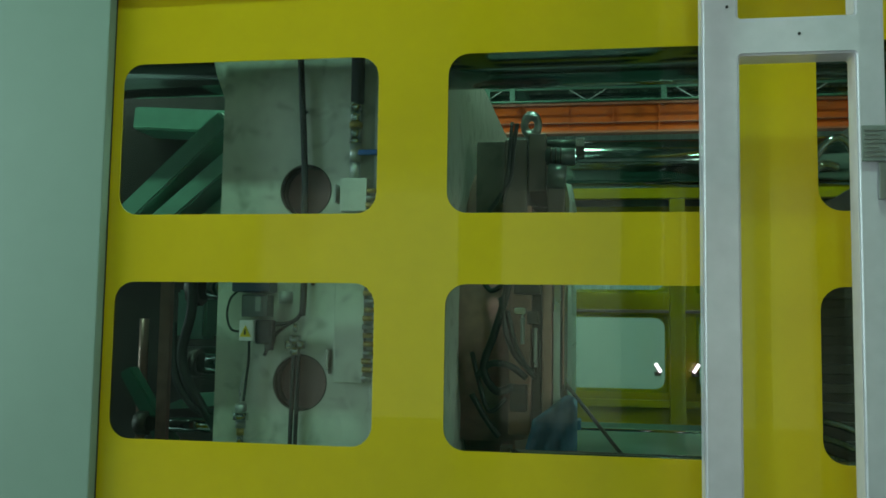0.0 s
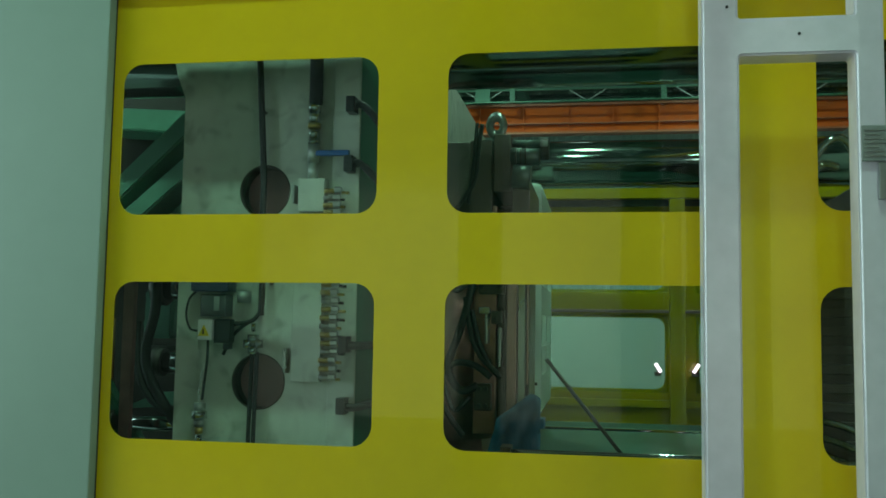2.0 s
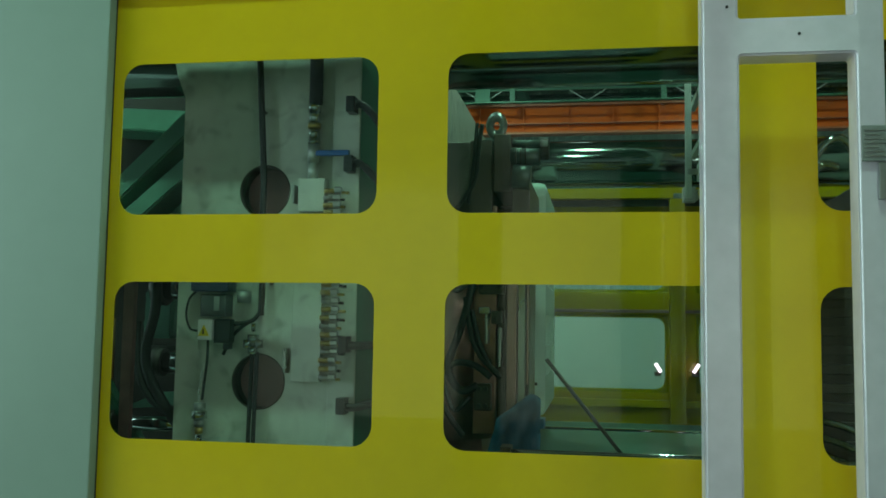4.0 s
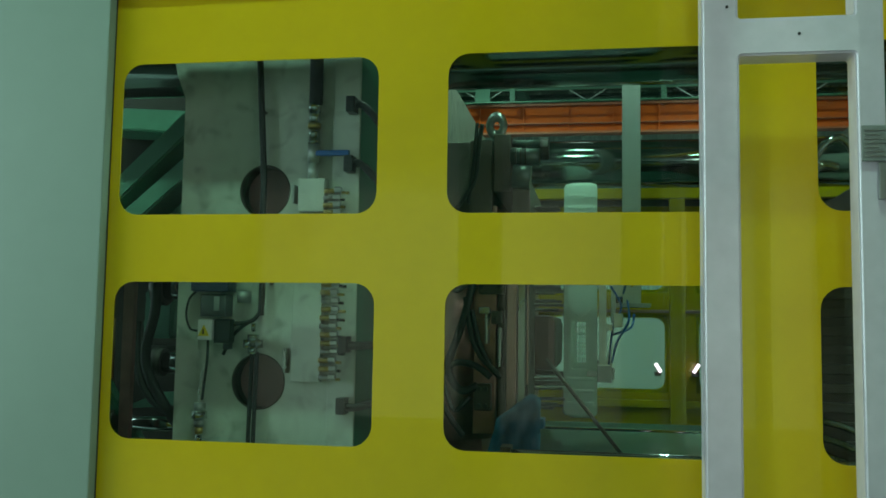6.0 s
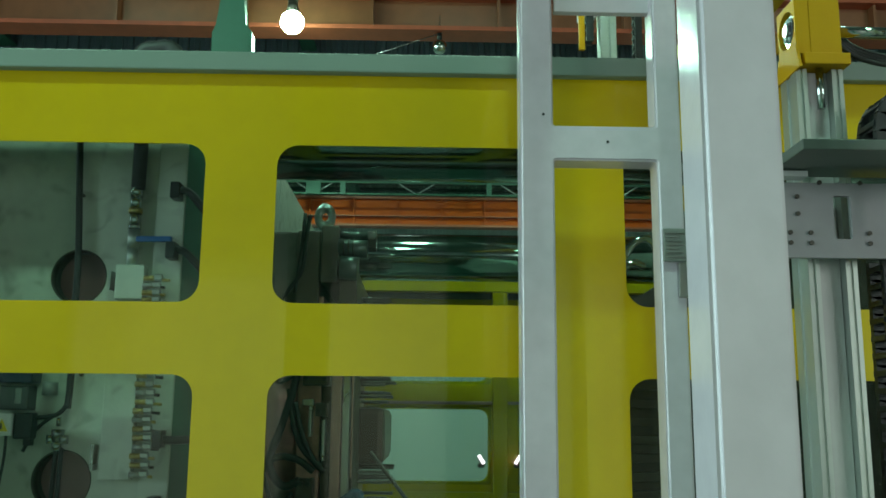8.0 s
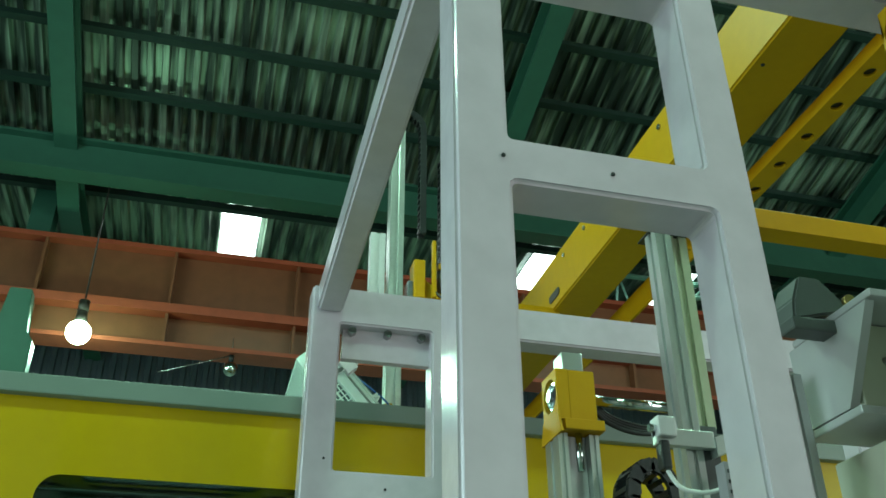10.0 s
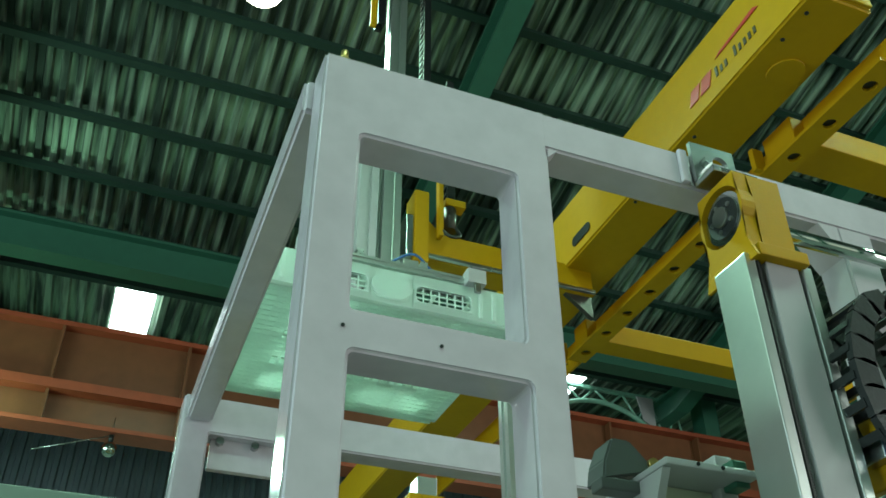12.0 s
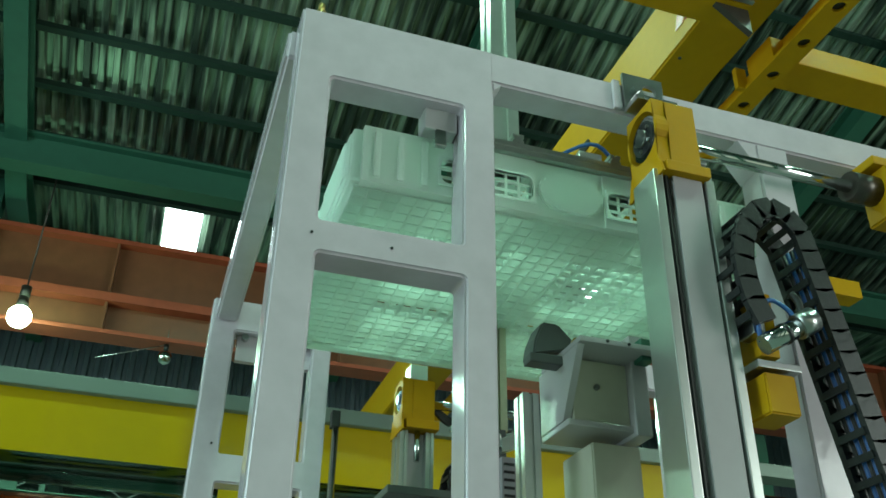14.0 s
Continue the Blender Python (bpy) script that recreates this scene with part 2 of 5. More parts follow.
def tube_path(pts, r, bm=None, n=8, steps=6):
    """A hose or cable through the points, rounded."""
    P = [Vector(p) for p in pts]
    path = []
    for i in range(len(P) - 1):
        a, b, c, d = P[max(i - 1, 0)], P[i], P[i + 1], P[min(i + 2, len(P) - 1)]
        for s in range(steps):
            u = s / steps
            path.append(0.5 * (2 * b + (c - a) * u + (2 * a - 5 * b + 4 * c - d) * u * u + (3 * b - a - 3 * c + d) * u ** 3))
    path.append(P[-1])
    b = bmesh.new()
    rings = []
    side = None
    for i, p in enumerate(path):
        d = (path[min(i + 1, len(path) - 1)] - path[max(i - 1, 0)]).normalized()
        if side is None:
            side = d.orthogonal()
        side = (side - d * side.dot(d)).normalized()
        up = d.cross(side)
        rings.append([b.verts.new(p + r * (math.cos(2 * math.pi * k / n) * side + math.sin(2 * math.pi * k / n) * up)) for k in range(n)])
    for i in range(len(rings) - 1):
        for k in range(n):
            b.faces.new((rings[i][k], rings[i][(k + 1) % n], rings[i + 1][(k + 1) % n], rings[i + 1][k])).smooth = True
    b.faces.new(rings[0])
    b.faces.new(rings[-1])
    return merge(bm, b)


def prism(poly, axis, a, b_, bm=None, bevel=0.0):
    """A polygon in the plane across an axis, drawn out from a to b along it. Points are in the order of the other two axes."""
    b = bmesh.new()

    def place(p, v):
        return {"x": (v, p[0], p[1]), "y": (p[0], v, p[1]), "z": (p[0], p[1], v)}[axis]

    lo = [b.verts.new(place(p, a)) for p in poly]
    hi = [b.verts.new(place(p, b_)) for p in poly]
    n = len(poly)
    b.faces.new(lo)
    b.faces.new(hi)
    for i in range(n):
        b.faces.new((lo[i], lo[(i + 1) % n], hi[(i + 1) % n], hi[i]))
    if bevel:
        bmesh.ops.bevel(b, geom=b.edges[:], offset=bevel, segments=2, affect="EDGES")
    return merge(bm, b)


def rounded(x0, x1, z0, z1, r, n=6):
    pts = []
    for cx, cz, a in ((x1 - r, z1 - r, 0), (x0 + r, z1 - r, 90), (x0 + r, z0 + r, 180), (x1 - r, z0 + r, 270)):
        for k in range(n + 1):
            w = radians(a + 90 * k / n)
            pts.append((cx + r * math.cos(w), cz + r * math.sin(w)))
    return pts


def holed(cell, hole, axis, a, b_, bm=None):
    """A plate cell (rectangle) with one hole (a closed row of points), with thickness from a to b along the axis."""
    x0, x1, z0, z1 = cell
    cx, cz = sum(p[0] for p in hole) / len(hole), sum(p[1] for p in hole) / len(hole)
    b = bmesh.new()

    def place(p, v):
        return {"x": (v, p[0], p[1]), "y": (p[0], v, p[1]), "z": (p[0], p[1], v)}[axis]

    corners = [(x1, z1), (x0, z1), (x0, z0), (x1, z0)]

    def quadrant(p):
        return 0 if p[0] >= cx and p[1] >= cz else 1 if p[1] >= cz else 2 if p[0] < cx else 3

    n = len(hole)
    for v in (a, b_):
        hv = [b.verts.new(place(p, v)) for p in hole]
        cv = [b.verts.new(place(p, v)) for p in corners]
        for i in range(n):
            p, q = hole[i], hole[(i + 1) % n]
            k, l = quadrant(p), quadrant(q)
            if k == l:
                b.faces.new((hv[i], hv[(i + 1) % n], cv[k]))
            else:
                b.faces.new((hv[i], hv[(i + 1) % n], cv[l], cv[k]))
        if v == a:
            h0, c0 = hv, cv
    for i in range(n):
        b.faces.new((h0[i], h0[(i + 1) % n], hv[(i + 1) % n], hv[i]))
    for i in range(4):
        b.faces.new((c0[i], c0[(i + 1) % 4], cv[(i + 1) % 4], cv[i]))
    bmesh.ops.remove_doubles(b, verts=b.verts[:], dist=1e-5)
    return merge(bm, b)


def circle(cx, cz, r, n=24):
    return [(cx + r * math.cos(2 * math.pi * k / n), cz + r * math.sin(2 * math.pi * k / n)) for k in range(n)]

# ---- the hall ----
FLOOR_Z = -0.4
ROOF_Z = 9.5  # at the eaves
EAVES_Y, SLOPE = 12.0, 0.27


def roof_z(y):
    """The height of the roof sheet: flat behind the eaves, pitched up to a ridge over y = 0."""
    return ROOF_Z + SLOPE * max(0.0, EAVES_Y - abs(y))


def pitched(bm):
    """Bends a flat piece of roof to the pitch."""
    for v in bm.verts:
        v.co.z += roof_z(v.co.y) - ROOF_Z
    return bm


def corrugated(x0, x1, y0, y1, z, pitch=0.25, depth=0.05):
    """A sheet with trapezoid ribs that run along y."""
    b = bmesh.new()
    x, k, row = x0, 0, []
    prof = ((0.0, 0), (0.40, 0), (0.50, 1), (0.90, 1))
    while x < x1:
        for u, h in prof:
            row.append((x + u * pitch, h * depth))
        x += pitch
    lo = [b.verts.new((px, y0, z + pz)) for px, pz in row]
    hi = [b.verts.new((px, y1, z + pz)) for px, pz in row]
    for i in range(len(row) - 1):
        b.faces.new((lo[i], lo[i + 1], hi[i + 1], hi[i]))
    return b


def build_hall():
    setting("floor", box(-14, 22, -12, 34, FLOOR_Z - 0.2, FLOOR_Z), CONCRETE, "grey painted concrete workshop floor", "floor")
    setting("ceiling", corrugated(-14, 22, EAVES_Y, 34, ROOF_Z, 0.25, 0.065), ROOF, "corrugated metal roof sheeting with dark stains and painted rib highlights", "roof")
    for y0, y1 in ((0, EAVES_Y), (-12, 0)):
        setting("ceiling", pitched(corrugated(-14, 22, y0, y1, ROOF_Z, 0.2, 0.075)), ROOF, "corrugated metal roof sheeting with dark stains and painted rib highlights", "roof")
    b = corrugated(-14, 22, 0, 11, 0, 0.3, 0.06)
    b.transform(Matrix.Translation((0, 34, FLOOR_Z)) @ Matrix.Rotation(radians(90), 4, "X"))
    setting("wall_north", b, WALL, "grey corrugated sheet wall of the hall", "wall")
    setting("wall_south", box(-14, 22, -12.2, -12, FLOOR_Z, ROOF_Z + 0.2), WALL, "grey sheet wall of the hall", "wall")
    setting("wall_west", box(-14.2, -14, -12, 34, FLOOR_Z, ROOF_Z + 3.5), WALL, "grey sheet wall of the hall", "wall")
    setting("wall_east", box(22, 22.2, -12, 34, FLOOR_Z, ROOF_Z + 3.5), WALL, "grey sheet wall of the hall", "wall")
    b = corrugated(-14, 22, 0, 2.9, 0, 0.22, 0.05)
    b.transform(Matrix.Translation((0, 17.5, 6.6)) @ Matrix.Rotation(radians(90), 4, "X"))
    setting("wall_partition", b, BLUE_WALL, "blue-grey corrugated partition behind the crane runway", "wall")
    for k in range(48):
        y = 33.57 - 0.93 * k
        if 12.4 < y < 13.8:  # the skylights lie here
            continue
        z = roof_z(y) - 0.08
        bm = box(-14, 22, y - 0.03, y + 0.03, z - 0.075, z + 0.065)
        box(-14, 22, y - 0.095, y - 0.031, z - 0.075, z - 0.06, bm=bm)
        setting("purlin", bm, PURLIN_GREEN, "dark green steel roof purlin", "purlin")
    for x in (-8.35, -2.35, 3.65, 9.65, 15.65):
        for y0, y1 in ((-12, 0), (0, EAVES_Y), (EAVES_Y, 34)):
            bm = box(x - 0.15, x + 0.15, y0, y1, ROOF_Z - 0.21, ROOF_Z - 0.165)
            box(x - 0.03, x + 0.03, y0, y1, ROOF_Z - 0.55, ROOF_Z - 0.21, bm=bm)
            box(x - 0.15, x + 0.15, y0, y1, ROOF_Z - 0.60, ROOF_Z - 0.55, bm=bm)
            setting("rafter", pitched(bm), GREEN_STEEL, "dark green steel roof rafter", "rafter")
    for y in (10.9,):
        bm = box(-14, 22, y - 0.16, y + 0.16, 8.80, 8.85)
        box(-14, 22, y - 0.03, y + 0.03, 8.85, 9.3, bm=bm)
        box(-14, 22, y - 0.16, y + 0.16, 9.3, 9.34, bm=bm)
        setting("roof_beam", bm, GREEN_STEEL, "deep dark green steel roof beam", "beam")
    for x in (-2.74, 3.86, 10.46):
        bm = box(x - 0.16, x + 0.16, 12.25, 12.6, FLOOR_Z, 9.4)
        setting("hall_column", bm, GREEN_STEEL, "dark green painted steel hall column", "column")
    for x0, x1 in ((-2.1, -1.45), (0.38, 1.24), (-6.2, -5.5), (5.4, 6.1)):
        setting("hall_column", box(x0, x1, -6.3, -6.0, FLOOR_Z, 9.4), GREEN_STEEL, "dark green painted steel hall column", "column")
    setting("door_1", box(-7.5, 7.5, -11.99, -11.95, FLOOR_Z, 4.6), SHUTTER, "pale translucent roller shutter lit by the day outside", "shutter")
    for x0, y0 in ((-0.215, 12.36), (-4.7, 12.35), (4.95, 12.2), (7.4, 12.35), (5.2, 18.5), (9.0, 18.5)):
        bm = box(x0, x0 + 0.6, y0, y0 + 1.5, ROOF_Z - 0.035, ROOF_Z - 0.015)
        setting("window_1" if x0 == -0.2 else "window_2", bm, DAYLIGHT, "bright translucent skylight sheet in the roof", "skylight")


def runway(name, y, z0, z1, step, label, web, first=-13.0, ledge=0.13):
    th = thing(name, (0, y, z0), label, "crane beam")
    bm = box(-14, 22, y - 0.2, y + 0.2, z1 - 0.07, z1)
    part("top_flange", bm, ORANGE, th)
    part("web", box(-14, 22, y - 0.02, y + 0.02, z0 + 0.06, z1 - 0.07), web, th)
    part("bottom_flange", box(-14, 22, y - 0.2, y + 0.2, z0, z0 + 0.06), ORANGE, th)
    part("ledge", box(-14, 22, y - 0.24, y - 0.021, z0 + 0.32 * (z1 - z0), z0 + 0.32 * (z1 - z0) + ledge), ORANGE, th)
    x = first
    while x < 22:
        part("stiffener", box(x - 0.02, x + 0.02, y - 0.18, y - 0.025, z0 + 0.06, z1 - 0.07), web, th)
        x += step
    return th


# ---- the moulding machine ----
WIN_X = ((-2.227, -0.976), (-0.655, 0.596), (0.915, 2.166), (2.487, 3.738))
WIN_Z = ((1.063, 1.787), (2.102, 2.824))


def safety_gate(name, y, back, label, rows_z=WIN_Z, shift=0.0):
    """A row of yellow sheet doors with two rows of windows; back is the side away from the middle of the machine."""
    th = thing(name, (0, y, 0.3), label, "safety gate")
    y0, y1 = (y, y + 0.006) if back < 0 else (y - 0.05, y)
    cols = [c + shift for c in (-2.30, -0.815, 0.755, 2.326, 3.9)]
    rows = (0.3, (rows_z[0][1] + rows_z[1][0]) / 2, 3.16)
    for i in range(4):
        for j in range(2):
            w, z = (WIN_X[i][0] + shift, WIN_X[i][1] + shift), rows_z[j]
            hole = rounded(w[0], w[1], z[0], z[1], 0.095)
            if j == 0:
                bm = holed((cols[i], cols[i + 1], 0.6, rows[1]), hole, "y", y0, y1)
                box(cols[i], cols[i + 1], y0, y1, rows[0], 0.6, bm=bm)
            else:
                bm = holed((cols[i], cols[i + 1], rows[1], rows[2]), hole, "y", y0, y1)
            bmesh.ops.remove_doubles(bm, verts=bm.verts[:], dist=1e-5)
            p = part("door_panel", bm, YELLOW, th)
            pane = part("pane", box(w[0] - 0.03, w[1] + 0.03, y1 + 0.004 if back < 0 else y0 - 0.012, y1 + 0.012 if back < 0 else y0 - 0.004, z[0] - 0.03, z[1] + 0.03), GUARD, th, "clear polycarbonate guard pane")
            pane.visible_shadow = False
    part("top_rail", box(-6, 6, y - 0.05, y + 0.12, 3.16, 3.25, 0.008), COVER_GREY, th, "grey steel top rail")
    return th


def build_machine():
    safety_gate("front_safety_gate", 4.0, -1, "glossy yellow sheet-metal sliding safety gate with rounded windows")
    safety_gate("rear_safety_gate", 9.15, 1, "yellow rear safety gate with rounded windows", ((1.03, 1.712), (1.985, 2.70)), 0.06)
    rear = bpy.data.objects["rear_safety_gate"]
    for x0, x1 in ((-2.45, -2.29), (-0.88, -0.735), (0.70, 0.845), (2.27, 2.41)):
        part("frame_post", box(x0, x1, 9.02, 9.098, 0.3, 2.86, 0.006), YELLOW, rear)
    part("frame_rail", box(-2.45, 3.96, 9.02, 9.098, 2.865, 3.0, 0.006), YELLOW, rear)
    part("frame_rail", box(-2.45, 3.96, 9.03, 9.098, 0.86, 0.93, 0.006), YELLOW, rear)
    for x0, x1 in ((-0.73, 0.695), (0.85, 2.265)):
        # dark strip painted in for the shade of the recess
        part("recess_shade", box(x0, x1, 9.085, 9.098, 2.795, 2.86), DARK_STEEL, rear)
        part("sill_lip", box(x0, x1, 9.06, 9.098, 1.76, 1.79, 0.004), COPPER_STEEL, rear)
    th = thing("machine_cover", (-4, 3.93, FLOOR_Z), "large pale grey-green painted machine cover panel", "machine cover")
    part("panel", box(-6.5, -2.274, 3.93, 3.99, FLOOR_Z, 3.15, 0.006), COVER_GREY, th)
    # black strip stands in for the shadow at the cover's edge
    part("edge_strip", box(-2.33, -2.2745, 3.992, 4.0, FLOOR_Z, 3.15), RUBBER, th, "dark strip for the shadow beside the cover")
    part("rear_frame", box(-6.4, -2.95, 4.0, 4.2, FLOOR_Z, 3.1), DARK_STEEL, th)
    for y in (4.85, 8.25):
        for z, r in ((3.105 if y < 5 else 3.065, 0.215), (0.52, 0.215)):
            th = thing("tie_bar", (0, y, z), "thick polished steel tie bar of the moulding machine", "tie bar", "tie bars")
            part("bar", rod((-6, y, z), (5, y, z), r, n=32), BAR_STEEL, th)


# ---- the moving platen and mould ----
# each link: its two ends in x and z, its near side in y, half its height
TOGGLES = (((-3.06, 2.235), (-2.42, 2.835), 5.15, 0.060), ((-2.98, 2.08), (-2.32, 2.64), 5.15, 0.055), ((-2.75, 2.06), (-2.33, 2.43), 5.25, 0.045), ((-3.2, 2.93), (-2.42, 2.88), 5.5, 0.075))


def build_platen():
    th = thing("moving_platen", (-1.6, 4.4, 0.6), "grey-green painted moving platen with round holes and hoses", "platen")
    bm = holed((-2.10, -1.26, 1.79, 2.75), circle(-1.652, 2.268, 0.135), "y", 4.4, 4.50)
    holed((-2.10, -1.26, 0.6, 1.79), circle(-1.657, 1.312, 0.14), "y", 4.4, 4.50, bm=bm)
    box(-2.10, -1.26, 4.401, 4.50, 2.75, 3.4, bm=bm)
    part("side_plate", bm, PLATEN, th)
    # dark rings added to give the bore walls their shade
    for cx, cz, r in ((-1.652, 2.268, 0.1345), (-1.657, 1.312, 0.1395)):
        ring, n = bmesh.new(), 40
        rows = [[ring.verts.new((x, yy, z)) for x, z in circle(cx, cz, rr, n)] for rr, yy in ((r, 4.399), (r, 4.505), (r - 0.006, 4.505), (r - 0.006, 4.399))]
        for j in range(4):
            for k in range(n):
                ring.faces.new((rows[j][k], rows[j][(k + 1) % n], rows[(j + 1) % 4][(k + 1) % n], rows[(j + 1) % 4][k])).smooth = j % 2 == 0
        part("bore_shade", ring, DARK_STEEL, th, "dark ring for the shade inside the bore")
    lobe = [(-2.10, 2.70), (-2.12, 2.78), (-2.16, 2.88), (-2.19, 3.0), (-2.19, 3.4), (-2.10, 3.4)]
    part("lobe", prism(lobe, "y", 4.43, 4.9), PLATEN, th)
    part("edge_strip", box(-1.30, -1.16, 4.385, 4.6, 0.6, 3.4, 0.006), PLATEN, th)
    part("clamp_face", prism([(-1.158, 4.63), (-1.05, 4.63), (-1.05, 8.7), (-1.158, 8.7)], "z", 0.6, 3.4), PLATEN, th)
    # near end of the clamp face, its shade painted with dark green
    part("shaded_edge", prism([(-1.158, 4.39), (-1.05, 4.628), (-1.158, 4.628)], "z", 0.6, 3.4), GREEN_STEEL, th, "dark green wedge for the shaded platen edge")
    part("rear_plate", box(-2.09, -1.262, 4.51, 8.6, 0.6, 3.4), RUST_BROWN, th, "brown inner wall of the platen")
    y = 4.36
    hose = lambda pts, r, mat=RUBBER, name="hose": part(name, tube_path(pts, r), mat, th)
    hose([(-1.70, y, 3.2), (-1.685, y, 2.94), (-1.67, y, 2.70), (-1.655, y, 2.48), (-1.645, y, 2.28), (-1.645, y, 2.05), (-1.636, y, 1.80), (-1.640, y, 1.64)], 0.017)
    hose([(-1.645, y, 1.78), (-1.637, y, 1.69), (-1.66, y, 1.635), (-1.70, y, 1.607), (-1.775, y, 1.597)], 0.011, name="cable")
    hose([(-1.70, y, 1.605), (-1.745, y, 1.575), (-1.79, y, 1.525), (-1.83, y, 1.443)], 0.009, name="cable")
    for dx in (-0.013, 0.013):
        hose([(-1.665 + dx, y, 1.46), (-1.668 + dx, y, 1.30), (-1.672 + dx, y, 1.10), (-1.674 + dx, y, 0.75)], 0.011)
    part("hose", rod((-1.385, y, 3.3), (-1.385, y, 2.70), 0.034), RUBBER, th)
    for z0, z1, r, m in ((2.70, 2.66, 0.034, CHROME), (2.66, 2.60, 0.030, CHROME), (2.60, 2.575, 0.034, BRASS), (2.575, 2.52, 0.029, CHROME), (2.52, 2.495, 0.033, CHROME), (2.495, 2.40, 0.029, ALU), (2.40, 2.32, 0.026, ALU)):
        part("fitting", rod((-1.39, y, z0), (-1.39, y, z1), r, n=8), m, th)
    bm = box(-1.365, -1.195, 4.31, 4.335, 2.43, 2.457, 0.006)
    part("valve_handle", bm, BLUE, th, "blue lever handle of the ball valve")
    for cx, cz, ex, ez in ((-1.19, 2.685, -1.03, 2.565), (-1.195, 2.39, -1.03, 2.28), (-1.20, 1.505, -1.03, 1.507), (-1.205, 1.21, -1.03, 1.235)):
        part("clamp", box(cx - 0.025, cx + 0.02, 4.30, 4.385, cz - 0.04, cz + 0.04, 0.006), BLACK, th, "black mould clamp")
        part("clamp_arm", tube_path([(cx, 4.34, cz), (cx + 0.06, 4.34, cz - 0.005), (ex, 4.36, ez)], 0.02), BLACK, th)
    part("junction_box", box(-1.455, -1.32, 4.33, 4.398, 2.155, 2.32, 0.006), PLATEN, th, "pale painted junction box")
    part("manifold_plate", box(-1.475, -1.325, 4.35, 4.398, 1.32, 1.84, 0.004), PLATEN, th, "pale grey manifold plate")
    part("bracket", box(-1.512, -1.497, 4.34, 4.398, 1.36, 1.48, 0.003), STEEL, th)
    part("bracket", box(-1.487, -1.474, 4.33, 4.398, 2.20, 2.29, 0.003), STEEL, th)
    rnd = random.Random(4)
    for k in range(17):
        z = 1.345 + 0.041 * k if k < 13 else 2.15 + 0.035 * (k - 13)
        x = -1.322 + rnd.uniform(-0.006, 0.006)
        part("coupling", rod((x, 4.33, z), (x + 0.05, 4.33, z), 0.013, n=8), BRASS if k % 3 else STEEL, th)
        part("coupling", rod((x + 0.05, 4.33, z + 0.004), (x + 0.085, 4.33, z + 0.004), 0.017, n=6, smooth=False), STEEL, th)
        part("coupling_pin", rod((x + 0.085, 4.33, z - 0.008), (x + 0.105 + rnd.random() * 0.02, 4.33, z - 0.010), 0.007, n=6), BLACK if k % 2 else BRASS, th)
    # sensor unit
    part("sensor_head", box(-1.979, -1.784, 4.28, 4.398, 1.755, 1.86, 0.008), NAVY, th, "dark blue sensor housing")
    part("sensor_body", box(-1.934, -1.80, 4.30, 4.398, 1.632, 1.742, 0.008), DARK_GREY, th)
    part("sensor_window", box(-1.86, -1.83, 4.292, 4.299, 1.66, 1.73, 0.002), PLATE_GREY, th)
    part("sensor_knob", rod((-1.720, 4.34, 1.70), (-1.720, 4.34, 1.76), 0.035), PLATE_GREY, th)
    box_ = part("terminal_box", box(-1.934, -1.862, 4.28, 4.36, 1.515, 1.615, 0.006), PAPER, th, "white terminal box with a warning triangle")
    part("warning_sign", prism([(-1.927, 1.535), (-1.871, 1.535), (-1.899, 1.59)], "y", 4.272, 4.2785), SIGN_YELLOW, box_, "yellow warning triangle")
    part("warning_mark", prism([(-1.903, 1.545), (-1.895, 1.545), (-1.897, 1.572), (-1.901, 1.572)], "y", 4.266, 4.2715), INK, box_)
    part("plug", box(-1.859, -1.774, 4.30, 4.37, 1.50, 1.62, 0.01), BLACK, th, "black connector plug")
    part("plug", box(-1.814, -1.779, 4.31, 4.36, 1.47, 1.51, 0.008), BLACK, th)
    hose([(-1.964, 4.33, 1.76), (-2.004, 4.33, 1.72), (-2.019, 4.33, 1.64), (-1.994, 4.33, 1.57), (-1.934, 4.33, 1.56)], 0.006, name="cable")
    hose([(-1.899, 4.33, 1.515), (-1.899, 4.33, 1.42), (-1.909, 4.33, 1.32), (-1.919, 4.33, 1.22)], 0.007, name="cable")
    hose([(-1.916, 4.33, 1.38), (-1.936, 4.33, 1.29), (-1.934, 4.33, 1.21)], 0.004, STEEL, name="cable")
    for z, r, m in ((1.205, 0.03, STEEL), (1.165, 0.04, CHROME), (1.125, 0.026, STEEL), (1.09, 0.02, BRASS), (1.05, 0.017, CHROME)):
        part("fitting", rod((-1.934, 4.34, z), (-1.934, 4.34, z - 0.036), r, n=8), m, th)
    hose([(-1.900, 4.34, 1.02), (-1.910, 4.34, 0.9), (-1.910, 4.34, 0.7)], 0.017)
    for dx, z, r, m in ((0, 1.60, 0.012, CHROME), (0, 1.545, 0.03, STEEL), (-0.03, 1.52, 0.022, CHROME), (0.03, 1.52, 0.022, STEEL), (0, 1.49, 0.026, CHROME)):
        part("fitting", rod((-1.667 + dx, 4.34, z), (-1.667 + dx, 4.34, z - 0.04), r, n=8), m, th)
    for x, z in ((-1.66, 2.67), (-1.42, 1.62), (-1.60, 1.80)):
        part("screw", rod((x, 4.40, z), (x, 4.385, z), 0.010, n=6), DARK_STEEL, th)
    # toggle linkage behind the platen
    for (x0, z0), (x1, z1), y0, w in TOGGLES:
        d = Vector((x1 - x0, z1 - z0)).normalized() * w
        # the green light on the metal links is put into their colour
        part("toggle_link", prism([(x0 - d.y, z0 + d.x), (x0 + d.y, z0 - d.x), (x1 + d.y, z1 - d.x), (x1 - d.y, z1 + d.x)], "y", y0, y0 + 0.35, bevel=0.012), LINK_GREEN, th, "toggle link coloured pale green as lit")
